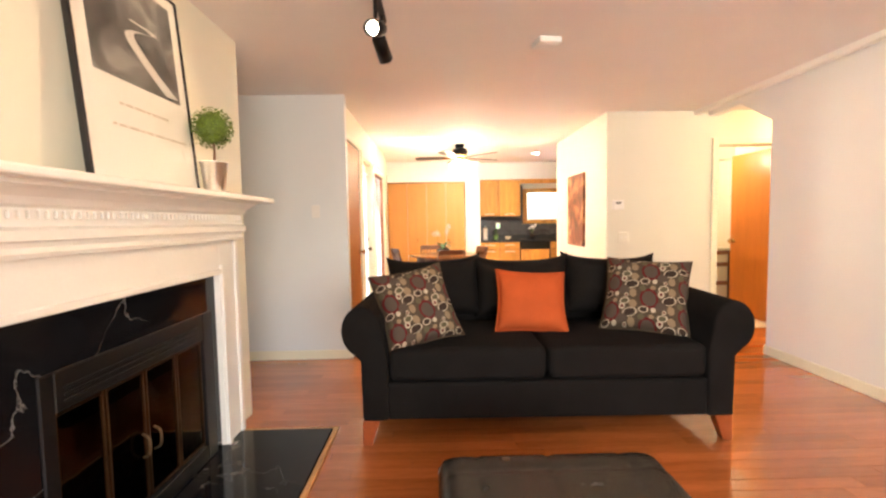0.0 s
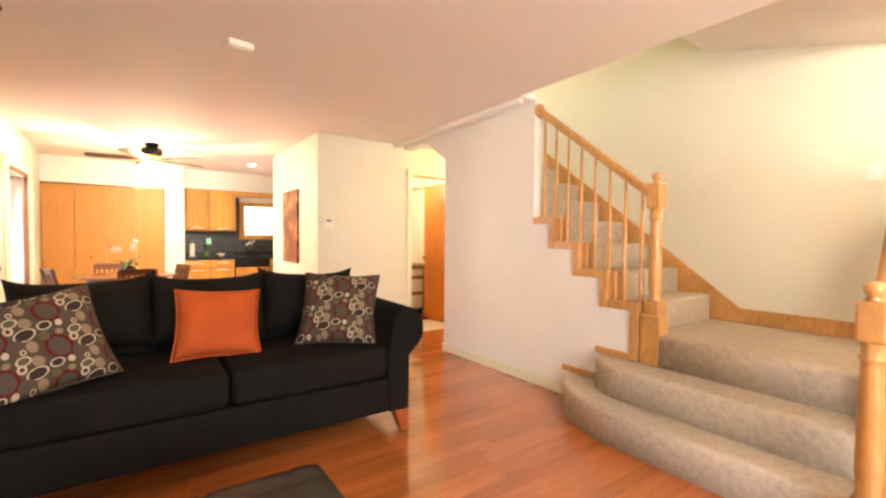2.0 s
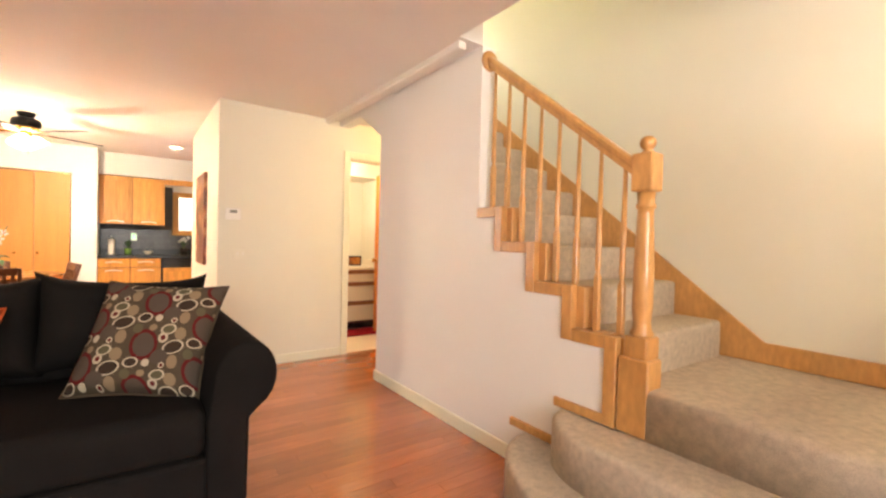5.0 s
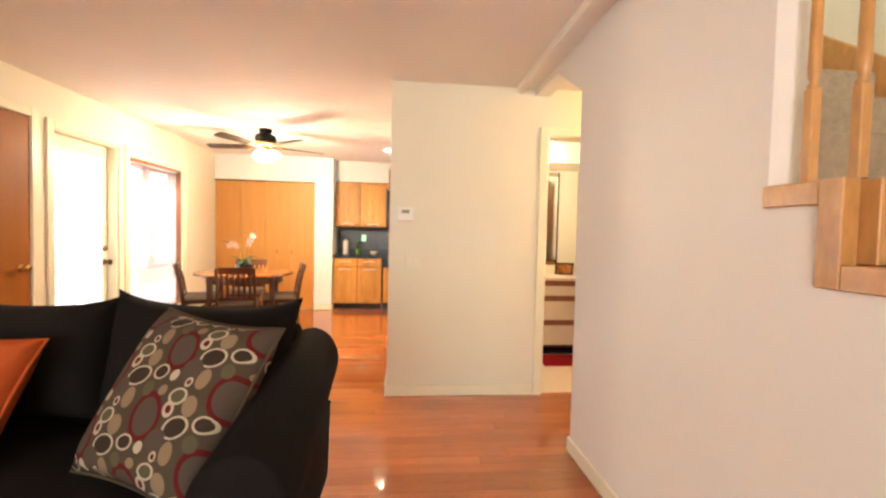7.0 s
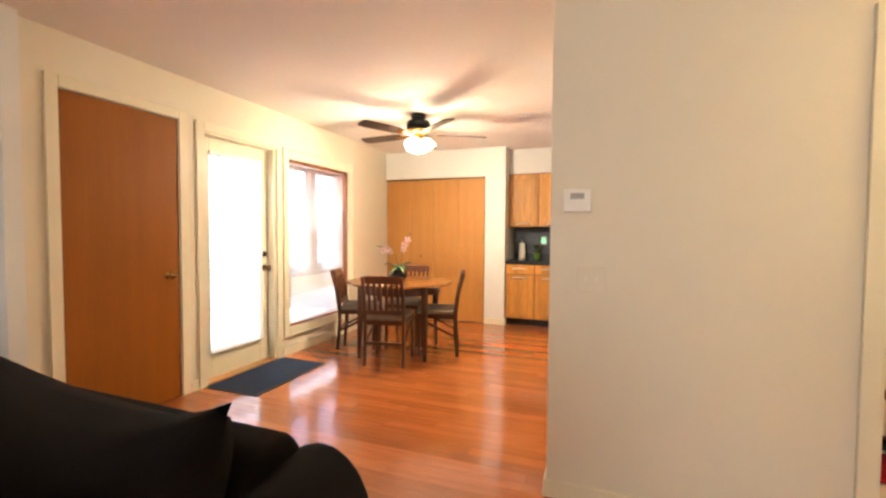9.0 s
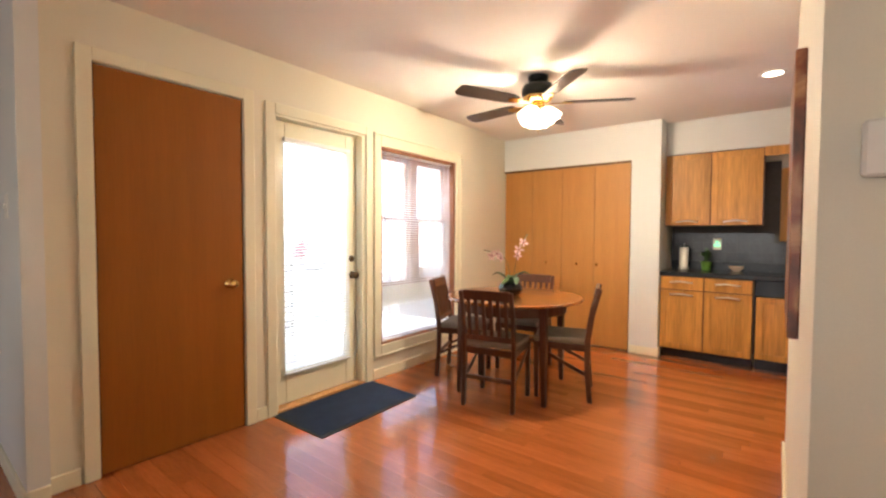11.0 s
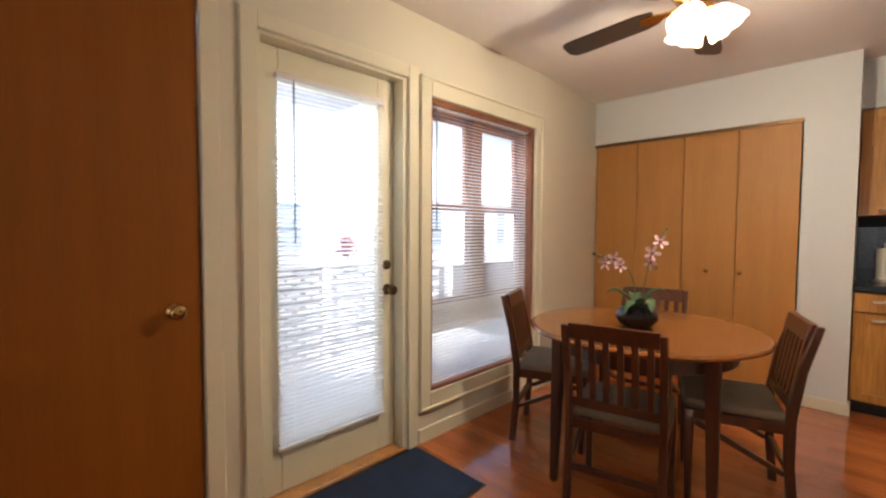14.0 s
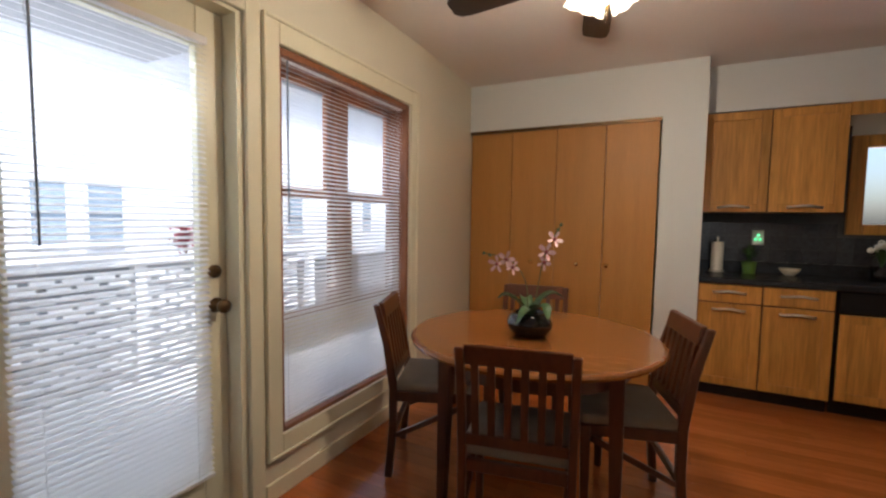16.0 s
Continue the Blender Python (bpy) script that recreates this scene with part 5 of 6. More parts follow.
part("glass", box(0.0022, -PW, 0.012, 0.0042, PW, PH), clear, poster)

topi = thing("topiary", "small round boxwood topiary in a steel bucket on the mantel", "plant", pose(-0.645, 2.69, 1.419))
part("bucket", lathe([(0.044, 0), (0.046, 0.004), (0.063, 0.140), (0.067, 0.143), (0.067, 0.150), (0.060, 0.150), (0.058, 0.13), (0, 0.13)], 28), steel, topi, "shiny steel bucket", True)
part("stem", tube(arc([(0, 0, 0.12), (0.004, 0.003, 0.2), (0, 0, 0.26)], 4), 0.005, 7), bark_brown, topi)
bm = bmesh.new()
rng = random.Random(5)
for k in range(1500):
    v = Vector((rng.gauss(0, 1), rng.gauss(0, 1), rng.gauss(0, 1))).normalized()
    p = v * (0.092 + rng.uniform(-0.020, 0.008)) + Vector((0, 0, 0.315))
    t1 = v.orthogonal().normalized()
    t1 = Matrix.Rotation(rng.uniform(0, 6.28), 3, v) @ t1
    t1 = (t1 + v * rng.uniform(0.1, 0.9)).normalized()
    t2 = v.cross(t1).normalized()
    s = rng.uniform(0.008, 0.014)
    q = [bm.verts.new(p), bm.verts.new(p + t1 * s * 0.5 + t2 * s * 0.4), bm.verts.new(p + t1 * s), bm.verts.new(p + t1 * s * 0.5 - t2 * s * 0.4)]
    bm.faces.new(q)
bmesh.ops.create_icosphere(bm, subdivisions=2, radius=0.074, matrix=Matrix.Translation((0, 0, 0.315)))
part("crown", bm, box_green, topi, "dense green leaf ball")


# ---- sofa ----
sofa = thing("sofa", "black fabric sofa with rolled arms, loose back pillows and wooden legs", "sofa", pose(1.055, 2.86, 0, 0, 0, -1.0))
part("base", box(-0.90, 0.0, 0.145, 0.90, 0.88, 0.36, bevel=0.02, seg=2), sofa_cloth, sofa)
for s in (-1, 1):
    pts = [(0.89, 0.145), (1.035, 0.145), (1.04, 0.50)]
    for k in range(0, 15):
        a = radians(-65 + 250 * k / 14)
        pts.append((1.03 + 0.116 * math.cos(a), 0.668 + 0.142 * math.sin(a)))
    pts.append((0.89, 0.50))
    pts = [(s * x, z) for x, z in pts]
    arm = part("arm", prism(pts, 'y', -0.01, 1.05, 0.016, None, 2), sofa_cloth, sofa, "rolled arm", True)
    for v in arm.data.vertices:
        if v.co.z > 0.5:
            v.co.z += 0.04 * max(0, v.co.y) / 1.05 - 0.015
            v.co.x -= s * 0.065 * max(0, v.co.y - 0.3) / 0.67
part("back_frame", prism([(0.66, 0.30), (0.96, 0.145), (1.05, 0.80), (1.01, 0.865), (0.92, 0.865), (0.85, 0.80)], 'x', -0.92, 0.92, 0.03, None, 3), sofa_cloth, sofa, "", True)
for s in (-1, 1):
    a, b = sorted((s * 0.004, s * 0.888))
    bm = box(a, -0.015, 0.365, b, 0.70, 0.555, bevel=0.045, seg=4)
    part("seat_cushion", bm, sofa_cloth, sofa, "", True)
for k in (-1, 0, 1):
    bm = cushion(0.69, 0.42, 0.28, ears=0.17, pinch=0.08, seed=3 + k)
    bmesh.ops.transform(bm, matrix=Matrix.Translation((0.622 * k - 0.012, 0.705 - 0.02 * (k == 0), 0.572)) @ pose(0, 0, 0, -13, 2.0 * k, 0), verts=bm.verts)
    part("back_pillow", bm, sofa_cloth, sofa, "", True)
for x, y, dx, dy in ((-0.99, 0.05, -1, -1), (0.99, 0.05, 1, -1), (-0.99, 0.84, -1, 1), (0.99, 0.84, 1, 1)):
    bm = bmesh.new()
    lo = [bm.verts.new((x + dx * 0.025 + a * 0.026, y + dy * 0.02 + b * 0.026, 0)) for a, b in ((-1, -1), (1, -1), (1, 1), (-1, 1))]
    hi = [bm.verts.new((x + a * 0.048, y + b * 0.045, 0.146)) for a, b in ((-1, -1), (1, -1), (1, 1), (-1, 1))]
    bm.faces.new(lo[::-1]), bm.faces.new(hi)
    for k in range(4):
        bm.faces.new((lo[k], lo[(k + 1) % 4], hi[(k + 1) % 4], hi[k]))
    bmesh.ops.bevel(bm, geom=list(bm.edges), offset=0.006, segments=2, affect='EDGES')
    part("leg", bm, leg_wood, sofa, "tapered reddish wooden leg")


def throw_pillow(label, m, cloth, seed, w=0.47, h=0.48):
    p = thing("throw_pillow", label, "pillow", m, group="pillows on the sofa")
    bm = cushion(w, h, 0.19, pinch=0.10, seed=seed)
    part("cover", bm, cloth, p, "", True)
    edge = []
    n = 16
    for k in range(4 * n + 1):
        side, t = divmod(k, n)
        t = t / n * 2 - 1
        u, v = ((t, -1), (1, t), (-t, 1), (-1, -t))[side % 4]
        edge.append((u * (1 - 0.09 * (1 - v * v) * u * u) * w / 2, 0, h / 2 + v * (1 - 0.09 * (1 - u * u) * v * v) * h / 2))
    part("piping", tube(edge, 0.005, 6, None, False), cloth, p, "", True)
    return p


throw_pillow("square pillow with cream, wine and olive ring pattern on the sofa", pose(0.395, 2.98, 0.545, -28, -8, 24), pillow_cloth, 1)
throw_pillow("plain orange square pillow on the middle of the sofa", pose(1.040, 3.185, 0.545, -31, 3, -4), orange_cloth, 2, 0.46, 0.43)
throw_pillow("square ring-patterned pillow leaning on the sofa's arm", pose(1.705, 3.112, 0.545, -33, 2, -28.5), pillow_cloth, 5, 0.51, 0.52)


# ---- ottoman ----
ot = thing("ottoman", "low black tufted leather ottoman on short feet", "ottoman", pose(0.835, 1.65, 0))
part("body", box(-0.385, -0.385, 0.06, 0.385, 0.385, 0.345, bevel=0.02, seg=2), leather, ot, "", True)
bm = bmesh.new()
N = 40
g = []
for i in range(N + 1):
    row = []
    for j in range(N + 1):
        u, v = i / N * 2 - 1, j / N * 2 - 1
        rim = (max(0, 1 - abs(u) ** 14) * max(0, 1 - abs(v) ** 14)) ** 0.5
        cu, cv = (u * 1.5) % 1.0 - 0.5, (v * 1.5) % 1.0 - 0.5
        seam = 0.010 * (math.exp(-(0.5 - abs(cu)) ** 2 / 0.0016) + math.exp(-(0.5 - abs(cv)) ** 2 / 0.0016))
        row.append(bm.verts.new((u * 0.395, v * 0.395, 0.355 + 0.070 * rim - seam * rim)))
    g.append(row)
for i in range(N):
    for j in range(N):
        bm.faces.new((g[i][j], g[i + 1][j], g[i + 1][j + 1], g[i][j + 1]))
e = [x for x in bm.edges if x.is_boundary]
r = bmesh.ops.extrude_edge_only(bm, edges=e)
for v in r["geom"]:
    if isinstance(v, bmesh.types.BMVert):
        v.co.z = 0.335
part("tufted_top", bm, leather, ot, "tufted leather top", True)
for x in (-0.33, 0.33):
    for y in (-0.33, 0.33):
        part("foot", lathe([(0.018, 0), (0.026, 0.06), (0, 0.06)], 12, at=(x, y, 0)), dark_wood, ot)


# ---- kitchen ----
def shaker(x0, x1, z0, z1, y, parent, handle=None):
    """A framed cabinet front in the plane y, with an arched bar handle."""
    w = 0.055
    flat = z1 - z0 < 0.2
    if flat:
        d = part("drawer_front", box(x0, y, z0, x1, y + 0.02, z1, bevel=0.004), cab_wood, parent)
    else:
        d = part("cabinet_door", boxes((x0, y, z0, x0 + w, y + 0.02, z1), (x1 - w, y, z0, x1, y + 0.02, z1), (x0 + w, y, z0, x1 - w, y + 0.02, z0 + w),
                                       (x0 + w, y, z1 - w, x1 - w, y + 0.02, z1), bevel=0.002), cab_wood, parent)
        part("door_panel", box(x0 + w, y + 0.010, z0 + w, x1 - w, y + 0.018, z1 - w), cab_wood, d)
    if handle:
        cx = (x0 + x1) / 2
        part("bar_handle", tube(arc([(cx - 0.095, y, handle), (cx - 0.075, y - 0.022, handle + 0.003), (cx, y - 0.032, handle + 0.012), (cx + 0.075, y - 0.022, handle + 0.003), (cx + 0.095, y, handle)], 5), 0.008, 8), steel, d, "arched steel handle", True)


for x0, x1 in ((1.312, 1.72), (1.72, 2.14)):
    c = thing("wall_cabinet", "light hickory wall cabinet with steel handle", "cabinet", pose(0, 0, 0), group="kitchen wall cabinets")
    part("body", box(x0, 9.17, 1.34, x1, 9.578, 2.07), cab_body_shaded, c, "cabinet body darkened for the shadow between the fronts")
    shaker(x0 + 0.004, x1 - 0.004, 1.343, 2.06, 9.149, c, 1.375)
val = fixed(part("valance", box(2.14, 9.16, 1.985, 3.6, 9.18, 2.073, bevel=0.003), cab_wood), "light wooden valance over the kitchen window", "valance")
for x0, x1 in ((1.312, 1.70), (1.70, 2.09)):
    c = thing("base_cabinet", "light hickory base cabinet with drawer and door", "cabinet", pose(0, 0, 0), group="kitchen base cabinets")
    part("body", box(x0, 9.0, 0.09, x1, 9.578, 0.835), cab_body_shaded, c, "cabinet body darkened for the shadow between the fronts")
    part("plinth", box(x0, 9.05, 0.0, x1, 9.07, 0.09), black_gloss, c, "dark toe kick")
    shaker(x0 + 0.005, x1 - 0.005, 0.70, 0.825, 8.979, c, 0.77)
    shaker(x0 + 0.005, x1 - 0.005, 0.10, 0.69, 8.979, c, 0.645)
dw = thing("dishwasher", "built-in dishwasher with black control strip and wooden front", "dishwasher", pose(0, 0, 0))
part("body", box(2.10, 9.02, 0.09, 2.69, 9.578, 0.832), black_gloss, dw)
part("control_panel", box(2.11, 8.985, 0.69, 2.68, 9.02, 0.828, bevel=0.004), black_gloss, dw, "black control strip")
shaker(2.115, 2.675, 0.11, 0.68, 8.985, dw)
part("plinth", box(2.11, 9.06, 0.0, 2.68, 9.08, 0.09), black_gloss, dw, "dark toe kick")
c = thing("base_cabinet", "light hickory sink base cabinet", "cabinet", pose(0, 0, 0), group="kitchen base cabinets")
part("body", box(2.70, 9.0, 0.09, 3.60, 9.578, 0.835), cab_body_shaded, c, "cabinet body darkened for the shadow between the fronts")
shaker(2.705, 3.15, 0.10, 0.69, 8.979, c, 0.645)
shaker(2.705, 3.15, 0.70, 0.825, 8.979, c)
shaker(3.155, 3.595, 0.10, 0.69, 8.979, c, 0.645)
shaker(3.155, 3.595, 0.70, 0.825, 8.979, c)
part("plinth", box(2.70, 9.05, 0.0, 3.60, 9.07, 0.09), black_gloss, c)
wt = thing("worktop", "dark speckled stone kitchen worktop", "worktop", pose(0, 0, 0))
part("slab", box(1.312, 8.955, 0.836, 3.62, 9.566, 0.876, bevel=0.006), counter_stone, wt)
part("upstand", box(1.312, 9.548, 0.876, 3.62, 9.566, 0.96), counter_stone, wt)

# window over the sink
kwin = fixed(thing("window_2", "small kitchen window with light wooden frame", "window", pose(0, 0, 0)))
part("window_frame", boxes((2.27, 9.545, 1.19, 2.36, 9.60, 1.91), (3.0, 9.545, 1.19, 3.09, 9.60, 1.91), (2.36, 9.545, 1.82, 3.0, 9.60, 1.91), (2.36, 9.535, 1.19, 3.0, 9.60, 1.265), bevel=0.004), cab_wood, kwin)
g = part("pane", box(2.36, 9.64, 1.265, 3.0, 9.645, 1.82), clear, kwin)
g.visible_shadow = False

# slate backsplash, tile by tile
bs = fixed(part("backsplash", boxes((1.312, 9.572, 0.96, 2.27, 9.58, 1.34), (2.14, 9.572, 1.34, 2.27, 9.58, 1.985), (2.27, 9.572, 0.96, 3.60, 9.58, 1.19)), grout), "grout bed of the slate backsplash", "backsplash")
ts = 0.1
tile = None
for i in range(23):
    for j in range(11):
        x0, z0 = 1.314 + i * 0.102, 0.962 + j * 0.102
        x1, z1 = x0 + ts, z0 + ts
        if x1 > 3.6 or (x1 < 2.14 and z1 > 1.36) or z1 > 1.99 or (x1 > 2.28 and z1 > 1.2) or (x0 < 2.14 < x1 and z1 > 1.36):
            continue
        if tile is None:
            tile = part("tile", box(0, -0.006, 0, ts, 0, ts), slate, bs)
            o = tile
        else:
            o = new("tile", tile.data)
            o.parent = bs
        o.location = (x0, 9.5725, z0)

roll = thing("paper_towel", "white paper towel roll on a steel holder", "paper towel", pose(1.46, 9.40, 0.877))
part("holder_base", lathe([(0.055, 0), (0.055, 0.006), (0.045, 0.014), (0, 0.014)], 20), steel, roll, "", True)
part("roll", lathe([(0, 0.015), (0.042, 0.015), (0.043, 0.02), (0.043, 0.235), (0, 0.237)], 24), white_plastic, roll, "", True)
part("rod", lathe([(0.006, 0.237), (0.006, 0.262), (0.010, 0.268), (0.004, 0.276), (0, 0.276)], 10), steel, roll, "", True)


def bushy(name, label, at, n, r, h, leafmat, pot_m, pot_r, pot_h, seed, bloom=None):
    t = thing(name, label, "plant", pose(*at))
    part("pot", lathe([(pot_r * 0.75, 0), (pot_r * 0.8, 0.005), (pot_r, pot_h), (pot_r * 0.9, pot_h), (pot_r * 0.85, pot_h * 0.85), (0, pot_h * 0.85)], 18), pot_m, t, "", True)
    rg = random.Random(seed)
    bm = bmesh.new()
    for k in range(n):
        a, e = rg.uniform(0, 6.28), rg.uniform(0.1, 1.0)
        d = Vector((math.cos(a) * e, math.sin(a) * e, 1.1 - 0.6 * e)).normalized()
        p0 = Vector((0, 0, pot_h * 0.85))
        tip = p0 + Vector((d.x * r, d.y * r, d.z * h)) * rg.uniform(0.6, 1.05)
        mid = (p0 + tip) / 2 + Vector((0, 0, 0.25 * h * e))
        leaf_strip([p0, mid, tip], 0.026, bm, 0.2, 4)
    part("foliage", bm, leafmat, t, "", True)
    if bloom:
        for k in range(14):
            a, e = rg.uniform(0, 6.28), rg.uniform(0, 0.9)
            b = bmesh.new()
            bmesh.ops.create_icosphere(b, subdivisions=1, radius=0.022, matrix=Matrix.Translation((e * r * math.cos(a), e * r * math.sin(a), pot_h + h * rg.uniform(0.45, 0.95))))
            part("flower", b, bloom, t, "white blossom", True)
    return t


bushy("potted_herb", "small bright green plant in a glass pot on the worktop", (1.67, 9.38, 0.877), 46, 0.085, 0.16, leaf_green, mat("green_pot", (0.10, 0.22, 0.03), 0.3, vary=0.2, bump=0.0), 0.05, 0.09, 3)
bushy("flower_pot", "white flowering plant beside the kitchen sink", (2.42, 9.36, 0.877), 40, 0.10, 0.20, leaf_green, pot_black, 0.06, 0.10, 8, white_paint)
ol = thing("wall_outlet", "white wall outlet with green glowing night light", "outlet", pose(1.745, 9.566, 1.15))
part("plate", box(-0.04, -0.006, -0.06, 0.04, 0, 0.06, bevel=0.003), white_plastic, ol)
for dx, dz in ((0.0, 0.02), (-0.016, -0.014), (0.016, -0.014)):
    part("night_light", box(dx - 0.007, -0.012, dz - 0.007, dx + 0.007, -0.006, dz + 0.007, bevel=0.002), mat("green_glow", (0.10, 0.9, 0.35), 0.4, vary=0.0, bump=0.0, emit=1.5), ol, "green night light")
bw = thing("small_bowl", "small cream ceramic bowl on the worktop", "bowl", pose(1.93, 9.42, 0.877))
part("bowl_body", lathe([(0.03, 0), (0.034, 0.004), (0.058, 0.03), (0.068, 0.05), (0.064, 0.05), (0.054, 0.032), (0.028, 0.010), (0, 0.010)], 22), laminate, bw, "", True)
cl = thing("recessed_light", "round recessed ceiling downlight in the kitchen", "ceiling light", pose(2.2, 8.06, H))
part("rim", lathe([(0.06, -0.002), (0.085, -0.002), (0.085, -0.008), (0.062, -0.006), (0.06, -0.002)], 28), white_plastic, cl, "", True)
part("lamp", lathe([(0, -0.002), (0.06, -0.002), (0.05, -0.006), (0, -0.008)], 24), bulb_glow, cl, "lit lamp", True)

pt = thing("canvas_painting", "tall rust and cream abstract canvas on the pier wall", "painting", pose(PX, 6.235, 0.91))
part("canvas", box(-0.030, -0.32, 0, 0, 0.32, 0.93, bevel=0.004), art_rust, pt)


# ---- bathroom ----
fixed(part("bath_floor", box(3.52, PY + 0.03, -0.012, 4.46, 6.86, 0.004), bath_floor), "cream vinyl bathroom floor", "floor")
vn = thing("vanity", "cream bathroom vanity with dark wooden drawer pulls", "vanity", pose(0, 0, 0))
part("body", box(3.0, 6.32, 0.09, 4.45, 6.858, 0.80), dark_wood, vn)
part("plinth", box(3.0, 6.38, 0.004, 4.45, 6.40, 0.09), black_gloss, vn)
for x0, x1 in ((3.02, 3.70), (3.72, 4.40)):
    for z0, z1 in ((0.12, 0.33), (0.385, 0.585), (0.64, 0.745)):
        d = part("drawer_front", box(x0, 6.298, z0, x1, 6.318, z1, bevel=0.003), laminate, vn, "cream laminate drawer front")
        part("drawer_pull", box(x0, 6.285, z1, x1, 6.318, z1 + 0.05, bevel=0.004), sash_wood, d, "reddish-brown wooden drawer pull")
part("vanity_top", box(2.98, 6.28, 0.80, 4.455, 6.858, 0.835, bevel=0.006), laminate, vn, "cream vanity top")
part("backsplash", boxes((2.98, 6.84, 0.835, 4.45, 6.858, 0.92), (4.435, 6.30, 0.835, 4.455, 6.84, 0.92)), laminate, vn)
mir = thing("bath_mirror", "large plain mirror with dark edge above the vanity", "mirror", pose(0, 0, 0))
part("mirror_glass", box(3.0, 6.85, 0.93, 4.22, 6.858, 2.0), mat("mirror_silver", (0.9, 0.9, 0.9), 0.02, metal=1.0, vary=0.0, bump=0.0), mir)
part("edge_strip", box(4.22, 6.845, 0.93, 4.235, 6.858, 2.0), black_metal, mir, "dark metal edge")
fpic = thing("framed_print", "small framed orange print standing on the vanity", "picture", pose(4.235, 6.62, 0.836, 10, 0, -8))
part("frame", boxes((-0.10, -0.012, 0, -0.085, 0.006, 0.135), (0.085, -0.012, 0, 0.10, 0.006, 0.135), (-0.085, -0.012, 0.12, 0.085, 0.006, 0.135), (-0.085, -0.012, 0, 0.085, 0.006, 0.015), bevel=0.002), black_gloss, fpic)
part("print", box(-0.085, -0.006, 0.015, 0.085, 0.004, 0.12), art_flower, fpic)
rg2 = thing("bath_rug", "dark red bath rug on the vinyl floor", "rug", pose(3.82, 5.94, 0.0045))
part("rug_body", box(0, 0, 0, 0.55, 0.36, 0.016, bevel=0.007, seg=2), red_rug, rg2)
bd = fixed(thing("door_4", "open orange-brown wooden bathroom door with brass knob", "door", pose(4.325, 5.35, 0, 0, 0, 92)))
part("door_leaf", box(0.0, -0.018, 0.012, 0.74, 0.018, 2.03, bevel=0.003), bath_wood, bd)
knob(bd, (0.68, 0.018, 0.94), (0, 1, 0), brass)

# ---- outside ----
fixed(part("ground", box(-60, -40, -0.40, -0.62, 60, -0.30), snow), "pale ground outside", "ground")
fixed(part("ground", box(-60, 9.75, -0.40, 60, 60, -0.30), snow), "pale ground outside", "ground")
deck = thing("deck", "weathered grey timber deck outside the patio door", "deck", pose(-0.62, 3.6, 0))
for k in range(14):
    x = -0.14 * (k + 1)
    part("deck_board", box(x, 0, -0.09, x + 0.134, 5.6, -0.06), deck_wood, deck)
part("deck_frame", boxes((-1.96, 0.0, -0.30, 0, 0.05, -0.09), (-1.96, 5.55, -0.30, 0, 5.6, -0.09)), deck_wood, deck)
rl = thing("deck_railing", "weathered grey deck railing with woven boards", "railing", pose(-2.50, 3.6, -0.06))
part("top_rail", box(-0.04, 0, 0.93, 0.06, 5.6, 0.97), deck_wood, rl)
for k in range(7):
    part("post", box(-0.04, 0.9 * k, -0.24, 0.04, 0.9 * k + 0.08, 0.93), deck_wood, rl)
# grey sheet added as the shadow in the gaps of the weave
part("gap_shade_panel", box(-0.06, 1.4, 0.0, -0.045, 5.3, 0.93), eave_paint, rl, "grey panel standing in for shadow between the weave boards")
for j in range(14):
    for k in range(21):
        y = 1.5 + 0.175 * k + (0.0875 if j % 2 else 0)
        if j or k:
            s = new("weave_board", first_board.data)
        else:
            s = first_board = part("weave_board", box(-0.012, 0, 0, 0.012, 0.125, 0.036), siding, rl)
        s.parent, s.location = rl, ((0.03 if (j + k) % 2 else 0.0), y, 0.03 + 0.063 * j)
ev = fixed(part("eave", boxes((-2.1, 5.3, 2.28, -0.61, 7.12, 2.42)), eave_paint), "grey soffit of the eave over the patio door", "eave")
hs = thing("apartment_building", "pale two-storey building with sided walls across the yard", "building", pose(-11.0, 0, -0.3))
part("wall", box(-6, -6, 0, 0, 30, 6.2), siding, hs)
for k in range(30):
    b = part("siding_board", box(0.0, -6, 0.2 * k, 0.02, 30, 0.2 * k + 0.18), siding, hs) if k == 0 else new("siding_board", sb.data)
    if k == 0:
        sb = b
    else:
        b.parent, b.location = hs, (0, 0, 0.2 * k)
part("roof", prism([(-6.6, 6.2), (0.6, 6.2), (-3.0, 8.6)], 'y', -6.5, 30.5), eave_paint, hs, "grey pitched roof")
for y, w in ((3.6, 0.75), (4.65, 0.85), (9.55, 0.75), (10.6, 0.85), (15.6, 0.75), (16.65, 0.85), (21.0, 0.75)):
    z = 0.80
    wf = part("window", boxes((0.02, y, z, 0.09, y + 0.06, z + 1.55), (0.02, y + w - 0.06, z, 0.09, y + w, z + 1.55), (0.02, y + 0.06, z + 1.49, 0.09, y + w - 0.06, z + 1.55),
                              (0.02, y + 0.06, z, 0.09, y + w - 0.06, z + 0.06), (0.02, y + 0.06, z + 0.75, 0.08, y + w - 0.06, z + 0.80)), siding, hs)
    part("pane", box(0.02, y + 0.06, z + 0.06, 0.05, y + w - 0.06, z + 1.49), far_glass, wf)
sh = thing("red_shrub", "small red-leaved shrub across the yard", "shrub", pose(-9.6, 12.1, -0.3))
part("trunk", tube(arc([(0, 0, 0), (0.03, 0.02, 0.5), (0, 0, 0.9)], 4), [0.04] * 4 + [0.03] * 5, 8), bark_brown, sh)
bm = bmesh.new()
rng = random.Random(11)
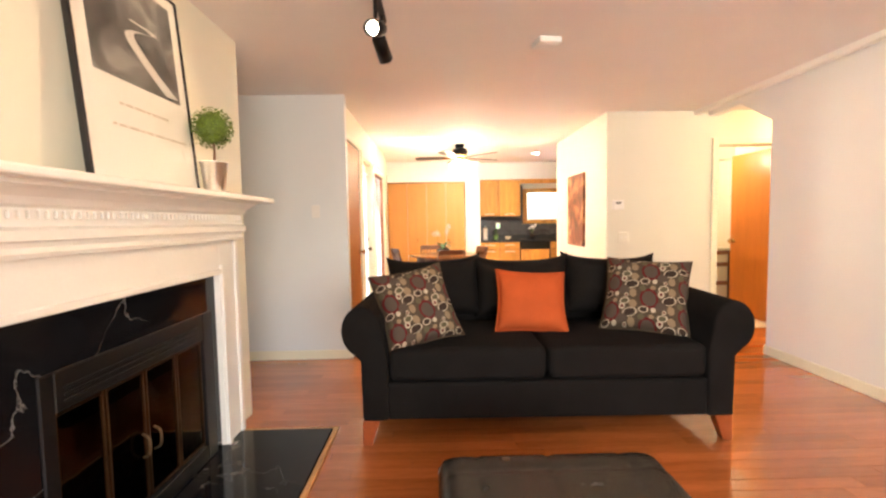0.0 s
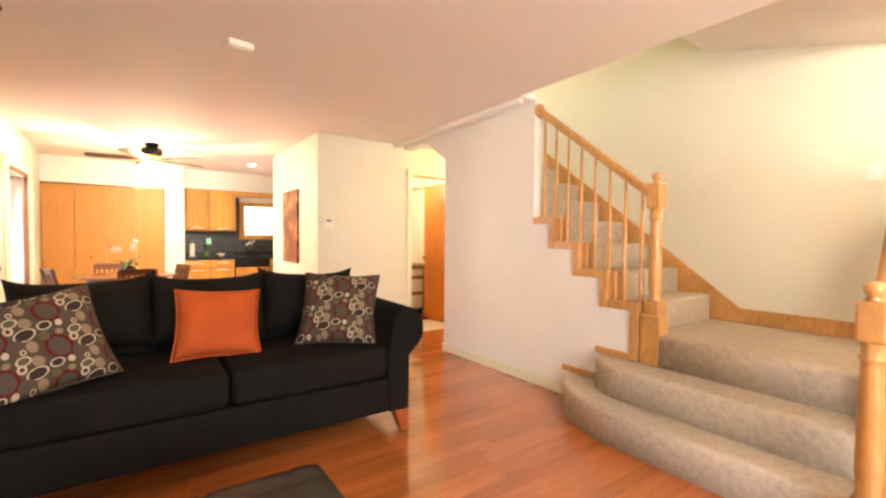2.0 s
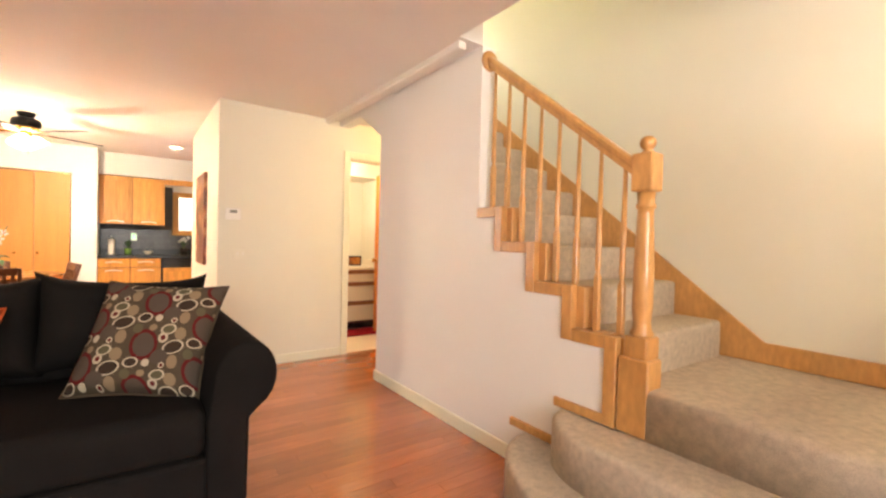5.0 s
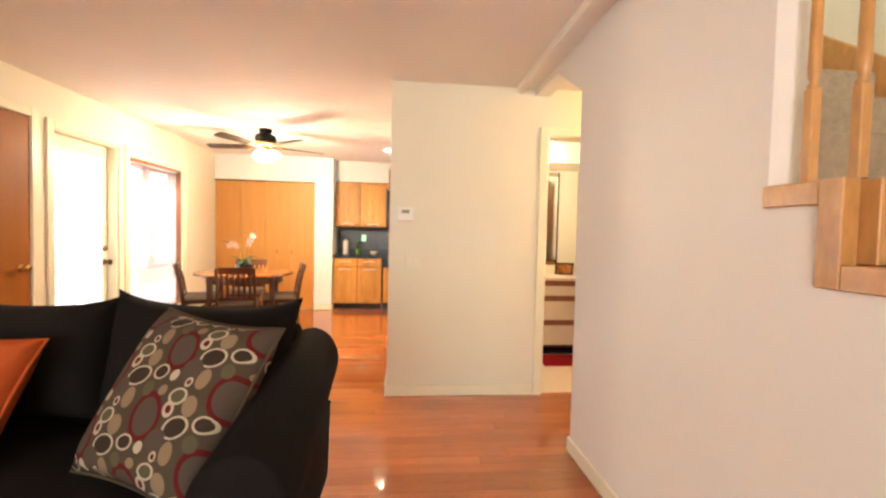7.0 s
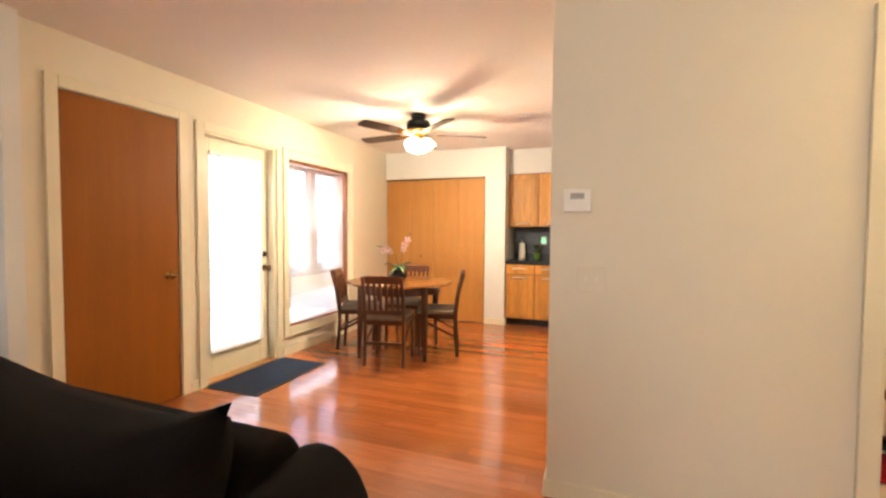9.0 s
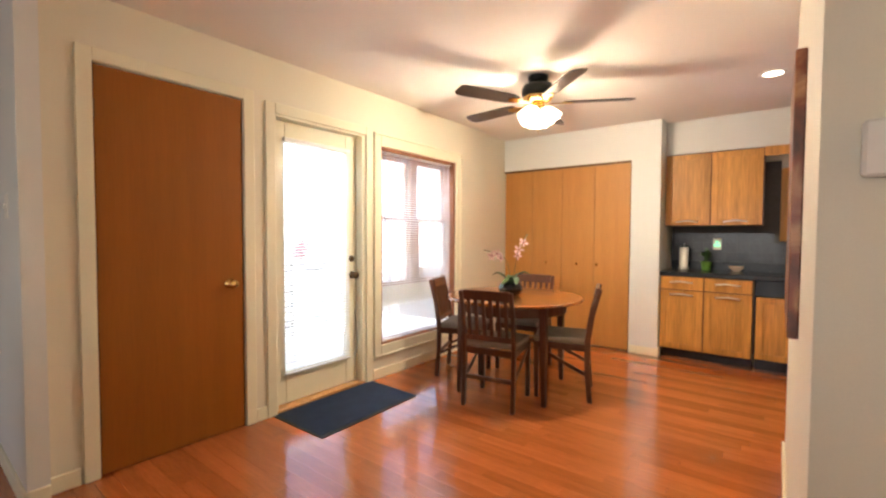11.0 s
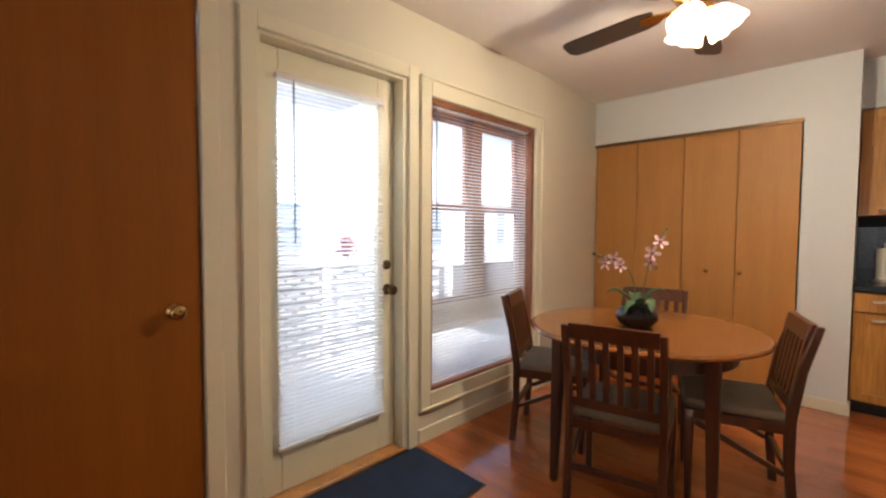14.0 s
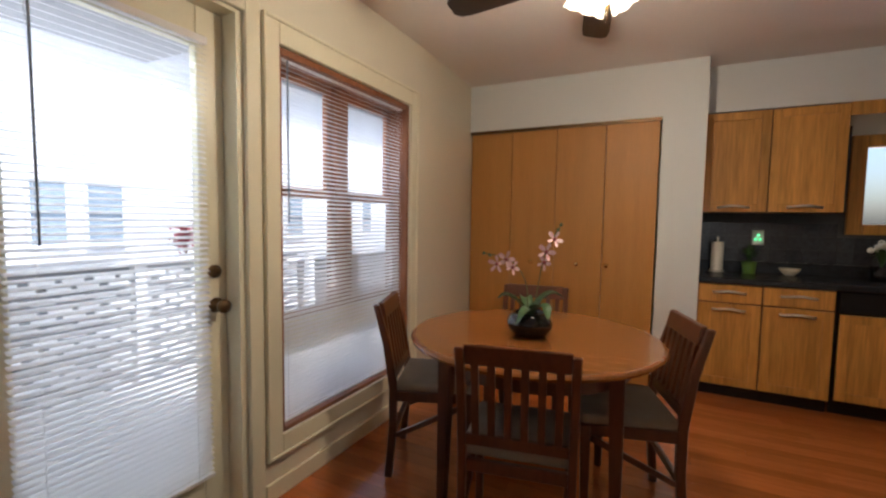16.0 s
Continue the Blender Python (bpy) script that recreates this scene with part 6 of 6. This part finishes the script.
for k in range(500):
    v = Vector((rng.gauss(0, 0.13), rng.gauss(0, 0.13), rng.gauss(1.0, 0.16)))
    a = Vector((rng.uniform(-1, 1), rng.uniform(-1, 1), rng.uniform(-1, 1))).normalized() * 0.07
    b = a.orthogonal().normalized() * 0.035
    bm.faces.new([bm.verts.new(v), bm.verts.new(v + a * 0.5 + b), bm.verts.new(v + a), bm.verts.new(v + a * 0.5 - b)])
part("crown", bm, red_leaf, sh)

# ---- entry tiles and floor planks ----
et = fixed(part("entry_floor", box(3.02, -1.98, -0.012, BX, NY - 0.04, 0.001), grout), "grout bed of the entry tiles", "floor")
t0 = None
for i in range(5):
    for j in range(10):
        y = NY - 0.045 - 0.282 * (j + 1)
        x = 3.025 + 0.276 * i
        if t0 is None:
            o = t0 = part("tile", box(0, 0, 0, 0.27, 0.276, 0.006), entry_tile, et)
        else:
            o = new("tile", t0.data)
            o.parent = et
        o.location = (x, y, 0)
BW = 0.083
rng = random.Random(3)
meshes = {}
rest = bmesh.new()
near = []
far_rows = []
row = 0
y = -2.0
while y < 9.6:
    x = -1.7 - rng.uniform(0, 0.9)
    while x < 5.3:
        ln = rng.choice((0.55, 0.75, 0.95, 1.15, 1.35))
        a, b = max(x, -1.7 if y < 4.53 else -0.60), min(x + ln, 5.35)
        inside = b - a > 0.03 and not (a > 3.0 and y + BW < NY)
        if inside and not (a > SX and y < 4.2):
            key = (abs(a - x) < 1e-6 and abs(b - x - ln) < 1e-6) and -0.2 < a and b < 4.2 and 3.0 < y < 6.9
            (near if key and len(near) < 300 else far_rows).append((a, y, b, ln))
        x += ln
    y += BW
for a, y, b, ln in near:
    if ln not in meshes:
        meshes[ln] = box(0.0006, 0.0006, -0.012, ln - 0.0006, BW - 0.0006, 0.0)
        o = part("plank", meshes[ln], plank_wood, floor)
        meshes[ln] = o.data
    else:
        o = new("plank", meshes[ln])
        o.parent = floor
    o.location = (a, y, 0)
vs, fs = [], []
for a, y, b, ln in far_rows:
    k = len(vs)
    x0, x1, y0, y1 = a + 0.0006, b - 0.0006, y + 0.0006, y + BW - 0.0006
    vs += [(x0, y0, -0.012), (x1, y0, -0.012), (x1, y1, -0.012), (x0, y1, -0.012), (x0, y0, 0), (x1, y0, 0), (x1, y1, 0), (x0, y1, 0)]
    fs += [(k + 4, k + 5, k + 6, k + 7), (k, k + 1, k + 5, k + 4), (k + 1, k + 2, k + 6, k + 5), (k + 2, k + 3, k + 7, k + 6), (k + 3, k, k + 4, k + 7)]
me = bpy.data.meshes.new("planks")
me.from_pydata(vs, [], fs)
me.materials.append(plank_rest)
pr = new("planks", me)
pr.parent = floor
tagged(pr, "reddish-brown wooden floor planks", "", "", "stuff")
